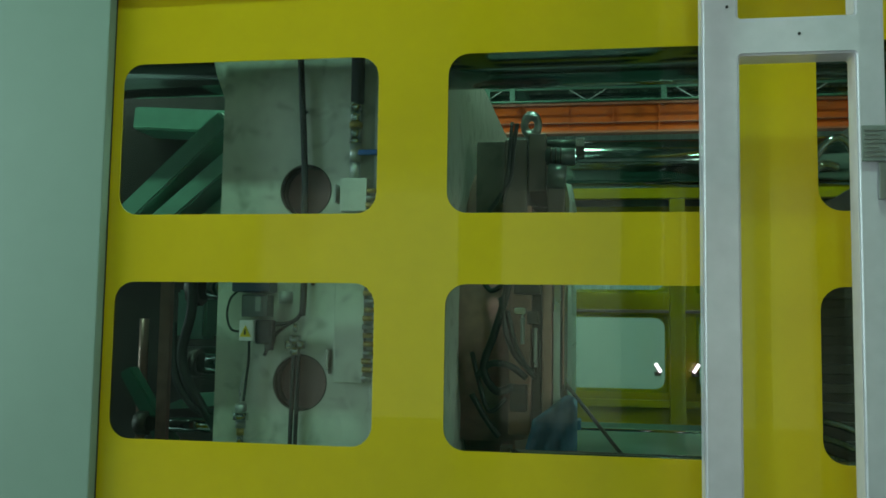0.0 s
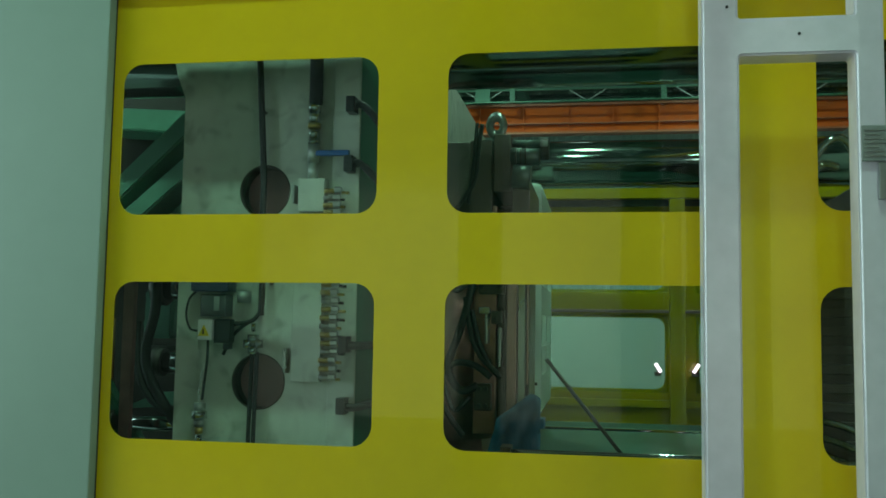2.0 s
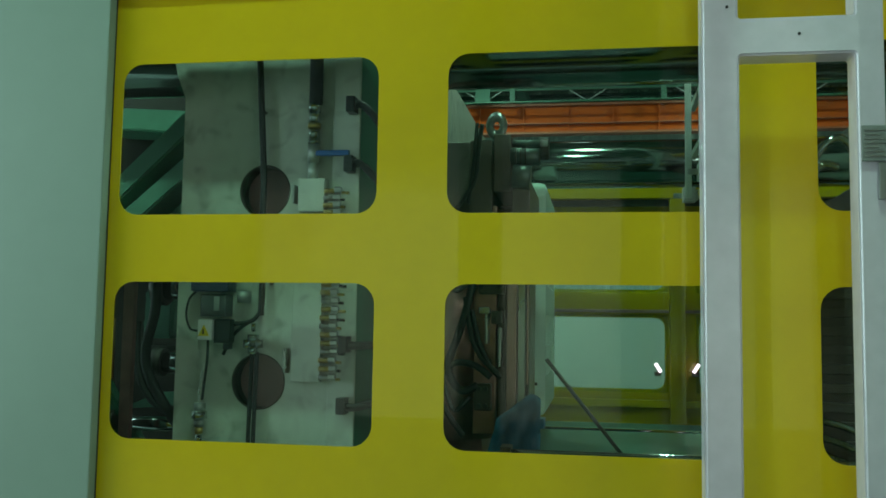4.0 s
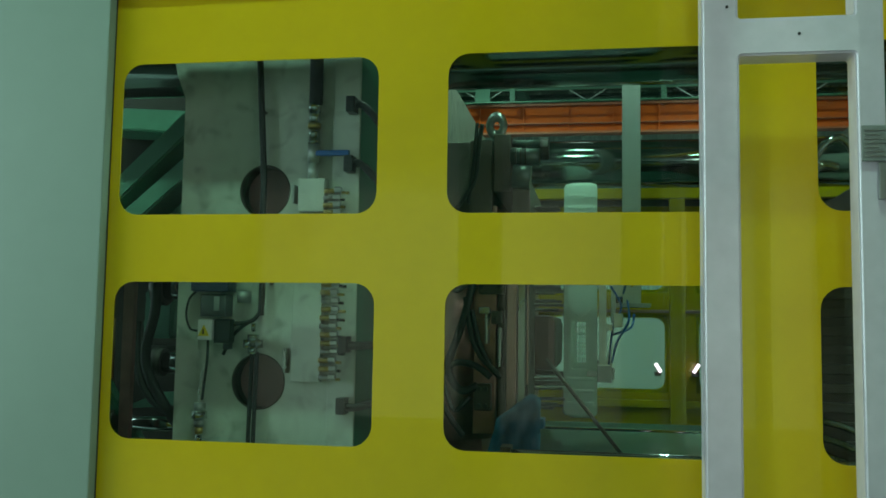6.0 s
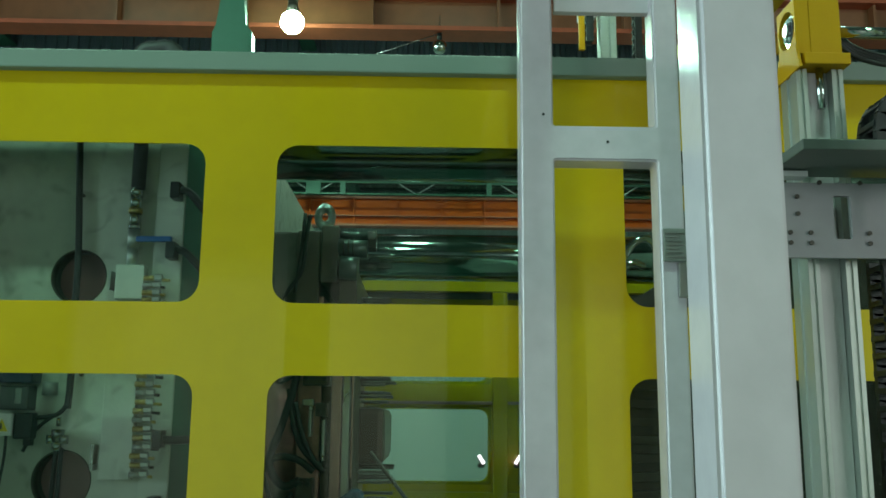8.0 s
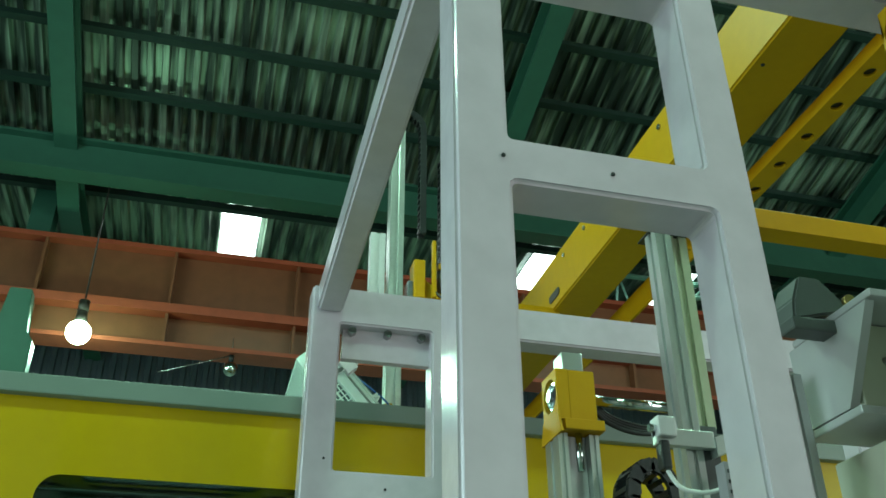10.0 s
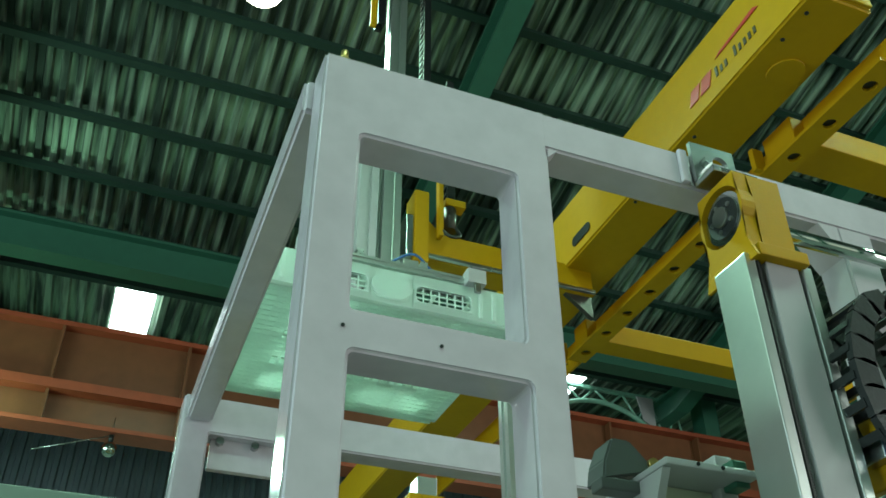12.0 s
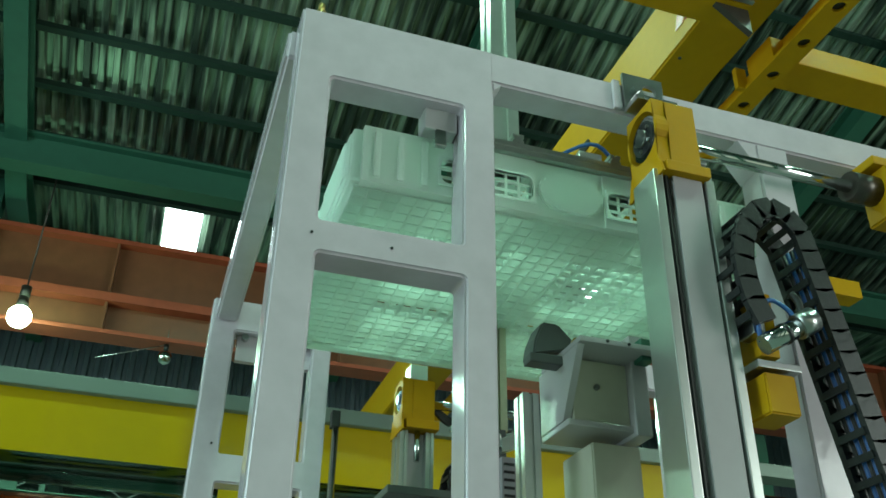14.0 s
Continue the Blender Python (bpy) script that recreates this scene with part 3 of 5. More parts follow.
    part("casting", prism([(-2.76, 1.80), (-2.72, 1.68), (-2.76, 1.62), (-2.75, 1.50), (-2.56, 1.50), (-2.56, 1.80)], "y", 5.3, 5.5, bevel=0.02), LINK_GREEN, th, "pale green casting")
    part("drum", rod((-2.80, 5.35, 1.37), (-2.30, 5.35, 1.37), 0.085, n=24), DARK_STEEL, th)
    part("drum_flange", rod((-2.82, 5.35, 1.37), (-2.79, 5.35, 1.37), 0.10, n=24), STEEL, th)
    part("strut", prism([(-2.95, 1.30), (-2.88, 1.34), (-2.55, 0.85), (-2.64, 0.80)], "y", 5.0, 5.1, bevel=0.01), GREEN_STEEL, th)
    part("strut", prism([(-2.70, 1.10), (-2.45, 1.20), (-2.20, 1.22), (-2.20, 1.15), (-2.45, 1.12)], "y", 4.95, 5.02, bevel=0.008), LINK_GREEN, th)
    part("stand_pipe", rod((-2.905, 5.2, 0.9), (-2.905, 5.2, 1.62), 0.028, n=16), COPPER_STEEL, th, "coppery stand pipe")
    part("crosshead", box(-4.2, -2.5, 5.8, 7.6, 0.7, 3.2), DARK_STEEL, th)
    for z, x0, x1, r in ((1.80, -2.5, -2.2, 0.07), (1.37, -2.5, -2.15, 0.055), (1.02, -2.8, -2.2, 0.045)):
        part("cylinder_rod", rod((x0, 5.0, z), (x1, 5.0, z), r), CHROME, th)
        part("cylinder_nut", rod((x0 - 0.02, 5.0, z), (x0 + 0.05, 5.0, z), r * 1.5, n=8), DARK_STEEL, th)
    hose([(-2.45, 4.8, 2.1), (-2.42, 4.8, 1.7), (-2.46, 4.8, 1.35), (-2.2, 4.8, 0.95)], 0.03)
    hose([(-2.55, 4.85, 1.6), (-2.5, 4.8, 1.3), (-2.35, 4.8, 1.12), (-2.12, 4.8, 1.15)], 0.022)
    part("guard_strip", box(-2.56, -2.50, 4.7, 4.74, 0.8, 2.1), COPPER_STEEL, th)
    return th


def build_mould():
    th = thing("mould_half", (-0.6, 5.6, 0.9), "dark oily steel mould half with hoses and an eye bolt", "mould")
    part("ejector_housing", rod((-1.25, 6.75, 1.62), (-0.72, 6.75, 1.62), 1.12, n=48), COPPER_STEEL, th, "warm brown steel cylinder housing")
    part("guide_cylinder", rod((-0.90, 5.98, 0.9), (-0.90, 5.98, 2.24), 0.27, n=40), COPPER_STEEL, th, "warm brown steel cylinder")
    part("back_plate", box(-0.74, -0.60, 5.62, 7.8, 0.95, 2.35, 0.01), COPPER_STEEL, th)
    part("spacer", box(-0.60, -0.54, 5.66, 7.8, 0.95, 2.30, 0.006), DARK_STEEL, th)
    part("mid_plate", box(-0.535, -0.475, 5.60, 7.8, 0.95, 2.30, 0.008), COPPER_STEEL, th)
    part("front_plate", box(-0.47, -0.425, 5.64, 6.2, 0.97, 2.28, 0.004), STEEL, th)
    part("cavity_plate", box(-0.42, -0.40, 5.66, 6.2, 0.97, 2.28, 0.004), DARK_STEEL, th)
    # thin copper strip that paints the highlight on the plate edge
    part("edge_highlight", box(-0.412, -0.402, 5.585, 5.61, 1.26, 2.0, 0.002), COPPER_STEEL, th, "coppery highlight along the plate edge")
    part("upper_block", box(-0.98, -0.78, 5.85, 7.5, 2.25, 2.80, 0.012), BLOCK_STEEL, th)
    part("upper_block", box(-0.775, -0.63, 5.6, 7.5, 2.25, 2.76, 0.012), BLOCK_STEEL, th)
    part("upper_block", box(-0.625, -0.515, 5.58, 7.5, 2.43, 2.79, 0.012), BLOCK_STEEL, th)
    part("side_block", box(-0.51, -0.40, 5.62, 7.4, 2.30, 2.52, 0.01), DARK_STEEL, th)
    part("rounded_nut", rod((-0.505, 5.6, 2.53), (-0.395, 5.6, 2.52), 0.075, n=10), GUNMETAL, th)
    part("piston", rod((-0.52, 5.62, 2.655), (-0.34, 5.62, 2.65), 0.055), GUNMETAL, th)
    part("piston_rod", rod((-0.52, 5.66, 2.745), (-0.33, 5.66, 2.742), 0.022), GUNMETAL, th)
    for x in (-0.49, -0.46, -0.43):
        part("piston_ring", rod((x, 5.62, 2.655), (x + 0.008, 5.62, 2.655), 0.059), DARK_STEEL, th)
    part("piston_head", rod((-0.335, 5.62, 2.70), (-0.285, 5.62, 2.70), 0.068, n=8, smooth=False), DARK_STEEL, th)
    b = bmesh.new()
    n, m = 20, 10
    g = [[b.verts.new((-0.61 + (0.043 + 0.024 * math.cos(2 * math.pi * j / m)) * math.cos(2 * math.pi * i / n), 5.62 + 0.024 * math.sin(2 * math.pi * j / m), 2.85 + 1.35 * (0.043 + 0.024 * math.cos(2 * math.pi * j / m)) * math.sin(2 * math.pi * i / n))) for j in range(m)] for i in range(n)]
    for i in range(n):
        for j in range(m):
            b.faces.new((g[i][j], g[(i + 1) % n][j], g[(i + 1) % n][(j + 1) % m], g[i][(j + 1) % m])).smooth = True
    part("eye_bolt", b, STEEL, th, "polished steel lifting eye bolt")
    hose = lambda pts, r, mat=RUBBER: part("hose", tube_path(pts, r), mat, th)
    y = 5.52
    hose([(-0.69, y, 2.84), (-0.71, y, 2.70), (-0.73, y, 2.5), (-0.80, y, 2.38), (-0.86, y, 2.30)], 0.014)
    hose([(-0.72, y, 2.85), (-0.74, y, 2.6), (-0.77, y, 2.35)], 0.011)
    hose([(-0.72, y, 1.95), (-0.76, y, 1.75), (-0.82, y, 1.55), (-0.88, y, 1.35), (-0.80, y, 1.22), (-0.70, y, 1.25)], 0.024)
    hose([(-0.78, y, 1.78), (-0.74, y, 1.55), (-0.68, y, 1.42), (-0.58, y, 1.33)], 0.016)
    hose([(-0.74, y, 1.70), (-0.69, y, 1.50), (-0.62, y, 1.36), (-0.56, y, 1.30)], 0.016)
    hose([(-0.92, y, 1.30), (-0.84, y, 1.38), (-0.72, y, 1.37), (-0.62, y, 1.30)], 0.02)
    hose([(-0.95, y, 1.20), (-0.86, y, 1.05), (-0.78, y, 0.95)], 0.018)
    hose([(-0.95, y, 1.45), (-0.90, y, 1.25), (-0.84, y, 1.10), (-0.74, y, 1.18)], 0.014)
    hose([(-0.90, y, 1.90), (-0.84, y, 1.82), (-0.76, y, 1.86)], 0.016)
    for x0, x1, z0, z1, m in ((-0.70, -0.54, 1.80, 1.88, DARK_STEEL), (-0.70, -0.63, 1.68, 1.72, STEEL), (-0.72, -0.62, 1.10, 1.26, DARK_STEEL), (-0.62, -0.55, 1.62, 1.70, DARK_STEEL), (-0.66, -0.64, 1.50, 1.68, STEEL), (-0.58, -0.56, 1.36, 1.60, STEEL)):
        part("bracket", box(x0, x1, 5.52, 5.62, z0, z1, 0.008), m, th)
    for x, z in ((-0.68, 1.84), (-0.57, 1.84), (-0.69, 1.13), (-0.65, 1.13), (-0.69, 1.23), (-0.65, 1.23), (-0.60, 1.65)):
        part("bolt", rod((x, 5.52, z), (x, 5.50, z), 0.014, n=8), BLACK, th)
    # blue protective film hung at the lower edge
    b = bmesh.new()
    rnd = random.Random(7)
    cols = [[b.verts.new((-0.58 + 0.26 * u / 9 - 0.06 * v / 7 * (1 - u / 9), 5.50 + 0.03 * math.sin(u * 1.7 + v) + rnd.uniform(-0.04, 0.03), 1.22 - 0.40 * v / 7 - 0.10 * abs(u / 9 - 0.8) * (1 - v / 7) * 2)) for v in range(8)] for u in range(10)]
    for u in range(9):
        for v in range(7):
            b.faces.new((cols[u][v], cols[u + 1][v], cols[u + 1][v + 1], cols[u][v + 1])).smooth = True
    geo = bmesh.ops.solidify(b, geom=b.faces[:], thickness=0.004)
    part("protective_film", b, BLUE_FILM, th, "crumpled blue plastic film")
    part("blue_block", box(-0.38, -0.30, 5.55, 5.70, 1.00, 1.06, 0.008), BLUE_FILM, th)
    return th


def build_ejector():
    th = thing("ejector_core", (-0.5, 6.2, 1.6), "dark steel ejector block with rows of pins", "ejector")
    part("core_block", box(-0.66, -0.455, 6.15, 7.5, 1.315, 1.685, 0.045), MOULD_BROWN, th, "dark brown ejector drum")
    part("core_rim", box(-0.475, -0.452, 6.19, 7.46, 1.355, 1.645, 0.01), DARK_STEEL, th)
    rnd = random.Random(3)
    for zc, k in ((2.42, 5), (2.32, 5), (1.86, 6), (1.76, 5), (1.26, 5), (1.18, 5), (1.08, 4)):
        for j in range(k):
            z = zc + rnd.uniform(-0.04, 0.04)
            x1 = -0.42 + rnd.uniform(-0.05, 0.02)
            part("pin", rod((-0.75, 6.1 + 0.2 * j, z), (x1, 6.1 + 0.2 * j, z), 0.011, n=8), DARK_STEEL, th)
    return th


def build_fixed_side():
    th = thing("fixed_mould", (1.7, 5.2, 0.7), "dark ribbed steel fixed mould half with chrome hoses", "mould")
    part("block", box(1.15, 2.4, 5.2, 6.0, 0.7, 2.2, 0.01), DARK_STEEL, th)
    part("backing", box(2.0, 2.68, 5.2, 7.9, 0.7, 2.6, 0.01), DARK_STEEL, th)
    for k in range(9):
        part("rib", box(1.13, 2.4, 5.15, 5.198, 0.98 + 0.10 * k, 1.03 + 0.10 * k, 0.004), DARK_STEEL, th)
    part("top_bar", prism([(1.10, 2.22), (1.75, 2.62), (1.80, 2.50), (1.18, 2.12)], "y", 5.0, 5.15, bevel=0.01), DARK_STEEL, th)
    part("hose", tube_path([(1.12, 4.95, 2.50), (1.18, 4.95, 2.58), (1.25, 4.95, 2.60), (1.30, 4.95, 2.54), (1.34, 4.95, 2.42)], 0.022), CHROME, th)
    part("hose", tube_path([(1.10, 4.98, 2.42), (1.17, 4.98, 2.47), (1.24, 4.98, 2.45)], 0.022), CHROME, th)
    part("shield", prism([(1.25, 2.62), (1.42, 2.78), (1.62, 2.80), (1.62, 2.62)], "y", 5.05, 5.09), PLATE_GREY, th)
    for k in range(3):
        part("pipe", tube_path([(1.12, 5.0, 1.15 - 0.08 * k), (1.25, 4.98, 1.12 - 0.09 * k), (1.45, 5.0, 1.02 - 0.08 * k)], 0.02), BAR_STEEL, th)
    th = thing("fixed_platen", (3.4, 6.5, FLOOR_Z), "grey-green painted fixed platen of the moulding machine", "platen")
    part("plate", box(2.7, 3.9, 4.5, 8.6, FLOOR_Z, 3.4, 0.02), PLATEN, th)
    th = thing("machine_bed", (0, 6.5, FLOOR_Z), "dark oily steel machine bed with chrome guide rods", "machine bed")
    part("bed", box(-6, 5, 4.3, 8.8, FLOOR_Z, 0.25, 0.02), DARK_STEEL, th)
    part("catch_tray", box(-0.9, 2.6, 5.2, 8.9, 0.69, 0.72), TRAY, th, "oily dark green catch tray")
    part("tray_leg", box(-0.5, 2.2, 6.0, 8.0, 0.25, 0.69), DARK_STEEL, th)
    part("guide_rod", rod((-0.45, 4.5, 0.985), (2.3, 4.5, 0.985), 0.03, n=20), CHROME, th, "chrome guide rod")
    part("rod_bracket", box(-0.45, -0.40, 4.44, 4.56, 0.25, 1.03), DARK_STEEL, th)
    part("rod_bracket", box(2.25, 2.30, 4.44, 4.56, 0.25, 1.03), DARK_STEEL, th)
    part("stay", rod((-0.315, 6.0, 1.40), (0.24, 6.0, 0.715), 0.013), DARK_STEEL, th, "slanting steel stay")
    th = thing("white_screen", (0.6, 13.6, FLOOR_Z), "plain white sheet-metal screen behind the machine", "screen")
    part("sheet", box(-4.5, 6.2, 13.6, 13.7, FLOOR_Z, 2.15, 0.01), SCREEN, th)


# ---- the stacking cell ----
def bevel_sharp(bm, w=0.012, along=None):
    """Rounds the sharp edges; along: only those parallel to that axis."""
    bmesh.ops.remove_doubles(bm, verts=bm.verts[:], dist=1e-5)
    bmesh.ops.recalc_face_normals(bm, faces=bm.faces)
    es = [e for e in bm.edges if len(e.link_faces) == 2 and e.calc_face_angle(0) > 1.2]
    if along is not None:
        es = [e for e in es if abs((e.verts[0].co - e.verts[1].co).normalized()[along]) > 0.9]
    bmesh.ops.bevel(bm, geom=es, offset=w, segments=3, affect="EDGES", clamp_overlap=True)
    return bm


def weld(bm, w=0.009):
    """Joins butted cells into one body and rounds its outer edges."""
    bmesh.ops.remove_doubles(bm, verts=bm.verts[:], dist=1e-5)
    bm.verts.index_update()
    seen, twice = {}, []
    for f in bm.faces:
        key = frozenset(v.index for v in f.verts)
        if key in seen:
            twice += [f, seen[key]]
        seen[key] = f
    bmesh.ops.delete(bm, geom=twice, context="FACES")
    return bevel_sharp(bm, w)


def beam(th, x0, x1, y0, y1, z0, z1, name="beam"):
    size = (x1 - x0, y1 - y0, z1 - z0)
    return part(name, bevel_sharp(box(x0, x1, y0, y1, z0, z1), 0.009, size.index(max(size))), WHITE, th)


def bolt(th, p, axis, r=0.018, h=0.02, mat=None):
    q = Vector(p) + Vector(axis) * h
    return part("bolt", rod(p, q, r, n=6, smooth=False), mat or STEEL, th)


def build_cell():
    th = thing("cell_frame", (1.2, 2.5, FLOOR_Z), "glossy white painted square-tube steel frame of a stacking cell", "steel frame")
    # near side: welded flush
    bm = holed((0.458, 1.172, 2.82, 3.742), rounded(0.581, 1.056, 2.885, 3.452, 0.014, 3), "y", 1.37, 1.50)
    holed((0.458, 1.172, FLOOR_Z, 2.82), rounded(0.586, 1.065, FLOOR_Z + 0.15, 2.768, 0.014, 3), "y", 1.37, 1.50, bm=bm)
    part("near_portal", weld(bm), WHITE, th, "welded white two-opening portal")
    beam(th, 1.164, 3.3, 1.3715, 1.4985, 3.592, 3.7405, "near_top_beam")
    part("gusset", prism([(1.172, 3.592), (1.172, 3.56), (1.205, 3.592)], "y", 1.372, 1.498), WHITE, th)
    part("end_cap", box(1.655, 1.685, 1.352, 1.369, 3.60, 3.735, 0.004), WHITE, th)
    beam(th, 2.28, 2.43, 1.371, 1.50, FLOOR_Z, 3.592, "post")
    part("gusset", prism([(2.28, 3.592), (2.28, 3.47), (2.20, 3.592)], "y", 1.372, 1.498), WHITE, th)
    beam(th, 3.15, 3.30, 1.371, 1.50, FLOOR_Z, 3.592, "post")
    # far side
    bm = holed((0.405, 1.07, 2.733, 3.662), rounded(0.541, 0.966, 2.804, 3.482, 0.012, 3), "y", 3.60, 3.73)
    holed((0.405, 1.07, FLOOR_Z, 2.733), rounded(0.544, 0.968, FLOOR_Z + 0.15, 2.656, 0.012, 3), "y", 3.60, 3.73, bm=bm)
    part("far_portal", weld(bm), WHITE, th, "welded white two-opening portal")
    beam(th, 1.07, 3.3, 3.60, 3.73, 3.49, 3.66)
    beam(th, 3.15, 3.30, 3.60, 3.73, FLOOR_Z, 3.49, "post")
    part("bolt_plate", box(0.56, 0.972, 3.66, 3.70, 3.335, 3.489, 0.004), WHITE, th, "bolted joint plate")
    for x in (0.60, 0.765, 0.925):
        bolt(th, (x, 3.66, 3.465), (0, -1, 0), 0.02, 0.035)
    part("side_beam", bevel_sharp(prism([(1.50, 3.742), (1.50, 3.61), (3.60, 3.53), (3.60, 3.66)], "x", 0.43, 0.545)), WHITE, th)
    part("lifting_stud", rod((0.53, 1.44, 3.742), (0.53, 1.44, 3.80), 0.018), BRASS, th, "brass lifting stud")
    part("stud_head", rod((0.53, 1.44, 3.80), (0.53, 1.44, 3.835), 0.012, n=8), BRASS, th)
    for p in ((0.566, 1.369, 2.83), (0.82, 1.369, 2.823)):
        part("screw_hole", rod(p, (p[0], 1.366, p[2]), 0.005, n=8), BLACK, th)
    for p in ((0.765, 3.599, 2.735), (0.50, 3.599, 2.85)):
        part("screw_hole", rod(p, (p[0], 3.596, p[2]), 0.006, n=8), BLACK, th)
    plate = part("name_plate", box(0.975, 1.075, 3.575, 3.592, 2.235, 2.37, 0.004), PLATE_GREY, th, "grey printed metal plate")
    for k in range(7):
        part("print_bar", box(0.985, 1.06 - 0.012 * (k % 3), 3.570, 3.5745, 2.252 + 0.016 * k, 2.256 + 0.016 * k), STEEL, plate)
    part("plate_bracket", box(1.03, 1.085, 3.565, 3.592, 2.09, 2.23, 0.006), STEEL, th)
    part("slide_rail", rod((1.115, 3.52, FLOOR_Z), (1.115, 3.52, 2.98), 0.014), CHROME, th, "thin chrome slide rail")
    part("rail_backing", box(1.10, 1.13, 3.535, 3.55, FLOOR_Z, 3.0), STEEL, th)
    part("rail_clip", box(1.085, 1.13, 3.50, 3.56, 2.98, 3.07, 0.005), BLACK, th)


def slot_profile(x0, x1, y0, y1, z0, z1):
    """An extruded bar with a groove on each side."""
    w, d = x1 - x0, y1 - y0
    gx, gy, dp = w * 0.12, d * 0.12, min(w, d) * 0.16
    cx, cy = (x0 + x1) / 2, (y0 + y1) / 2
    poly = [(x0, y0), (cx - gx, y0), (cx - gx, y0 + dp), (cx + gx, y0 + dp), (cx + gx, y0), (x1, y0), (x1, cy - gy), (x1 - dp, cy - gy), (x1 - dp, cy + gy), (x1, cy + gy), (x1, y1), (cx + gx, y1), (cx + gx, y1 - dp), (cx - gx, y1 - dp), (cx - gx, y1), (x0, y1), (x0, cy + gy), (x0 + dp, cy + gy), (x0 + dp, cy - gy), (x0, cy - gy)]
    return prism(poly, "z", z0, z1)


def cable_chain(parent, path, width, high, label):
    """Hinged links along a path in the xz plane; width is along y."""
    P = [Vector(p) for p in path]
    link = None
    for i in range(len(P) - 1):
        a, c = P[i], P[i + 1]
        d = c - a
        ang = math.atan2(d.z, d.x)
        L = d.length
        bm = None
        for sy in (-1, 1):
            b = prism([(-0.06 * L, -high / 2), (1.0 * L, -high / 2), (1.12 * L, 0), (1.0 * L, high / 2), (-0.06 * L, high / 2)], "y", sy * width / 2 - 0.012, sy * width / 2 + 0.012)
            bm = merge(bm, b)
        for sz in (-1, 1):
            box(0.3 * L, 0.62 * L, -width / 2, width / 2, sz * high / 2 - 0.008, sz * high / 2 + 0.004, bm=bm)
        bm.transform(Matrix.Translation(a) @ Matrix.Rotation(-ang, 4, "Y"))
        part("chain_link", bm, BLACK, parent, label if i == 0 else "")


def bearing_block(th, x0, x1, y0, y1, z0, z1, r):
    """A yellow cast block bored along x, with a flared foot."""
    cy, cz = (y0 + y1) / 2, z0 + (z1 - z0) * 0.56
    bm = holed((y0, y1, z0, z1), circle(cy, cz, r * 1.28, 28), "x", x0, x0 + 0.05)
    part("bearing_face", bm, ROBOT_YELLOW, th)
    part("housing", bevel_sharp(box(x0 + 0.0505, x1, y0, y1, z0, z1), 0.003), ROBOT_YELLOW, th)
    foot = [(y0, z0 + 0.03), (y1, z0 + 0.03), (y1 + 0.03, z0 - 0.06), (y0 - 0.03, z0 - 0.06)]
    part("foot", prism(foot, "x", x0 - 0.004, x0 + 0.006), ROBOT_YELLOW, th)
    part("base_plate", box(x0 + 0.02, x1 + 0.02, y0 - 0.02, y1 + 0.02, z0 - 0.045, z0 - 0.002, 0.004), ROBOT_YELLOW, th)
    part("outer_race", rod((x0 + 0.012, cy, cz), (x0 + 0.048, cy, cz), r * 1.1, n=28), CHROME, th, "bright steel bearing race")
    part("bearing_seal", rod((x0 + 0.006, cy, cz), (x0 + 0.012, cy, cz), r * 0.86, n=28), BLACK, th)
    part("shaft_end", rod((x0 - 0.006, cy, cz), (x0 + 0.006, cy, cz), r * 0.42, n=20), STEEL, th)
    for k in range(5):
        a = 2 * math.pi * k / 5
        part("bearing_screw", rod((x0, cy + r * 0.6 * math.cos(a), cz + r * 0.6 * math.sin(a)), (x0 + 0.006, cy + r * 0.6 * math.cos(a), cz + r * 0.6 * math.sin(a)), r * 0.1, n=8), STEEL, th)
    return cy, cz


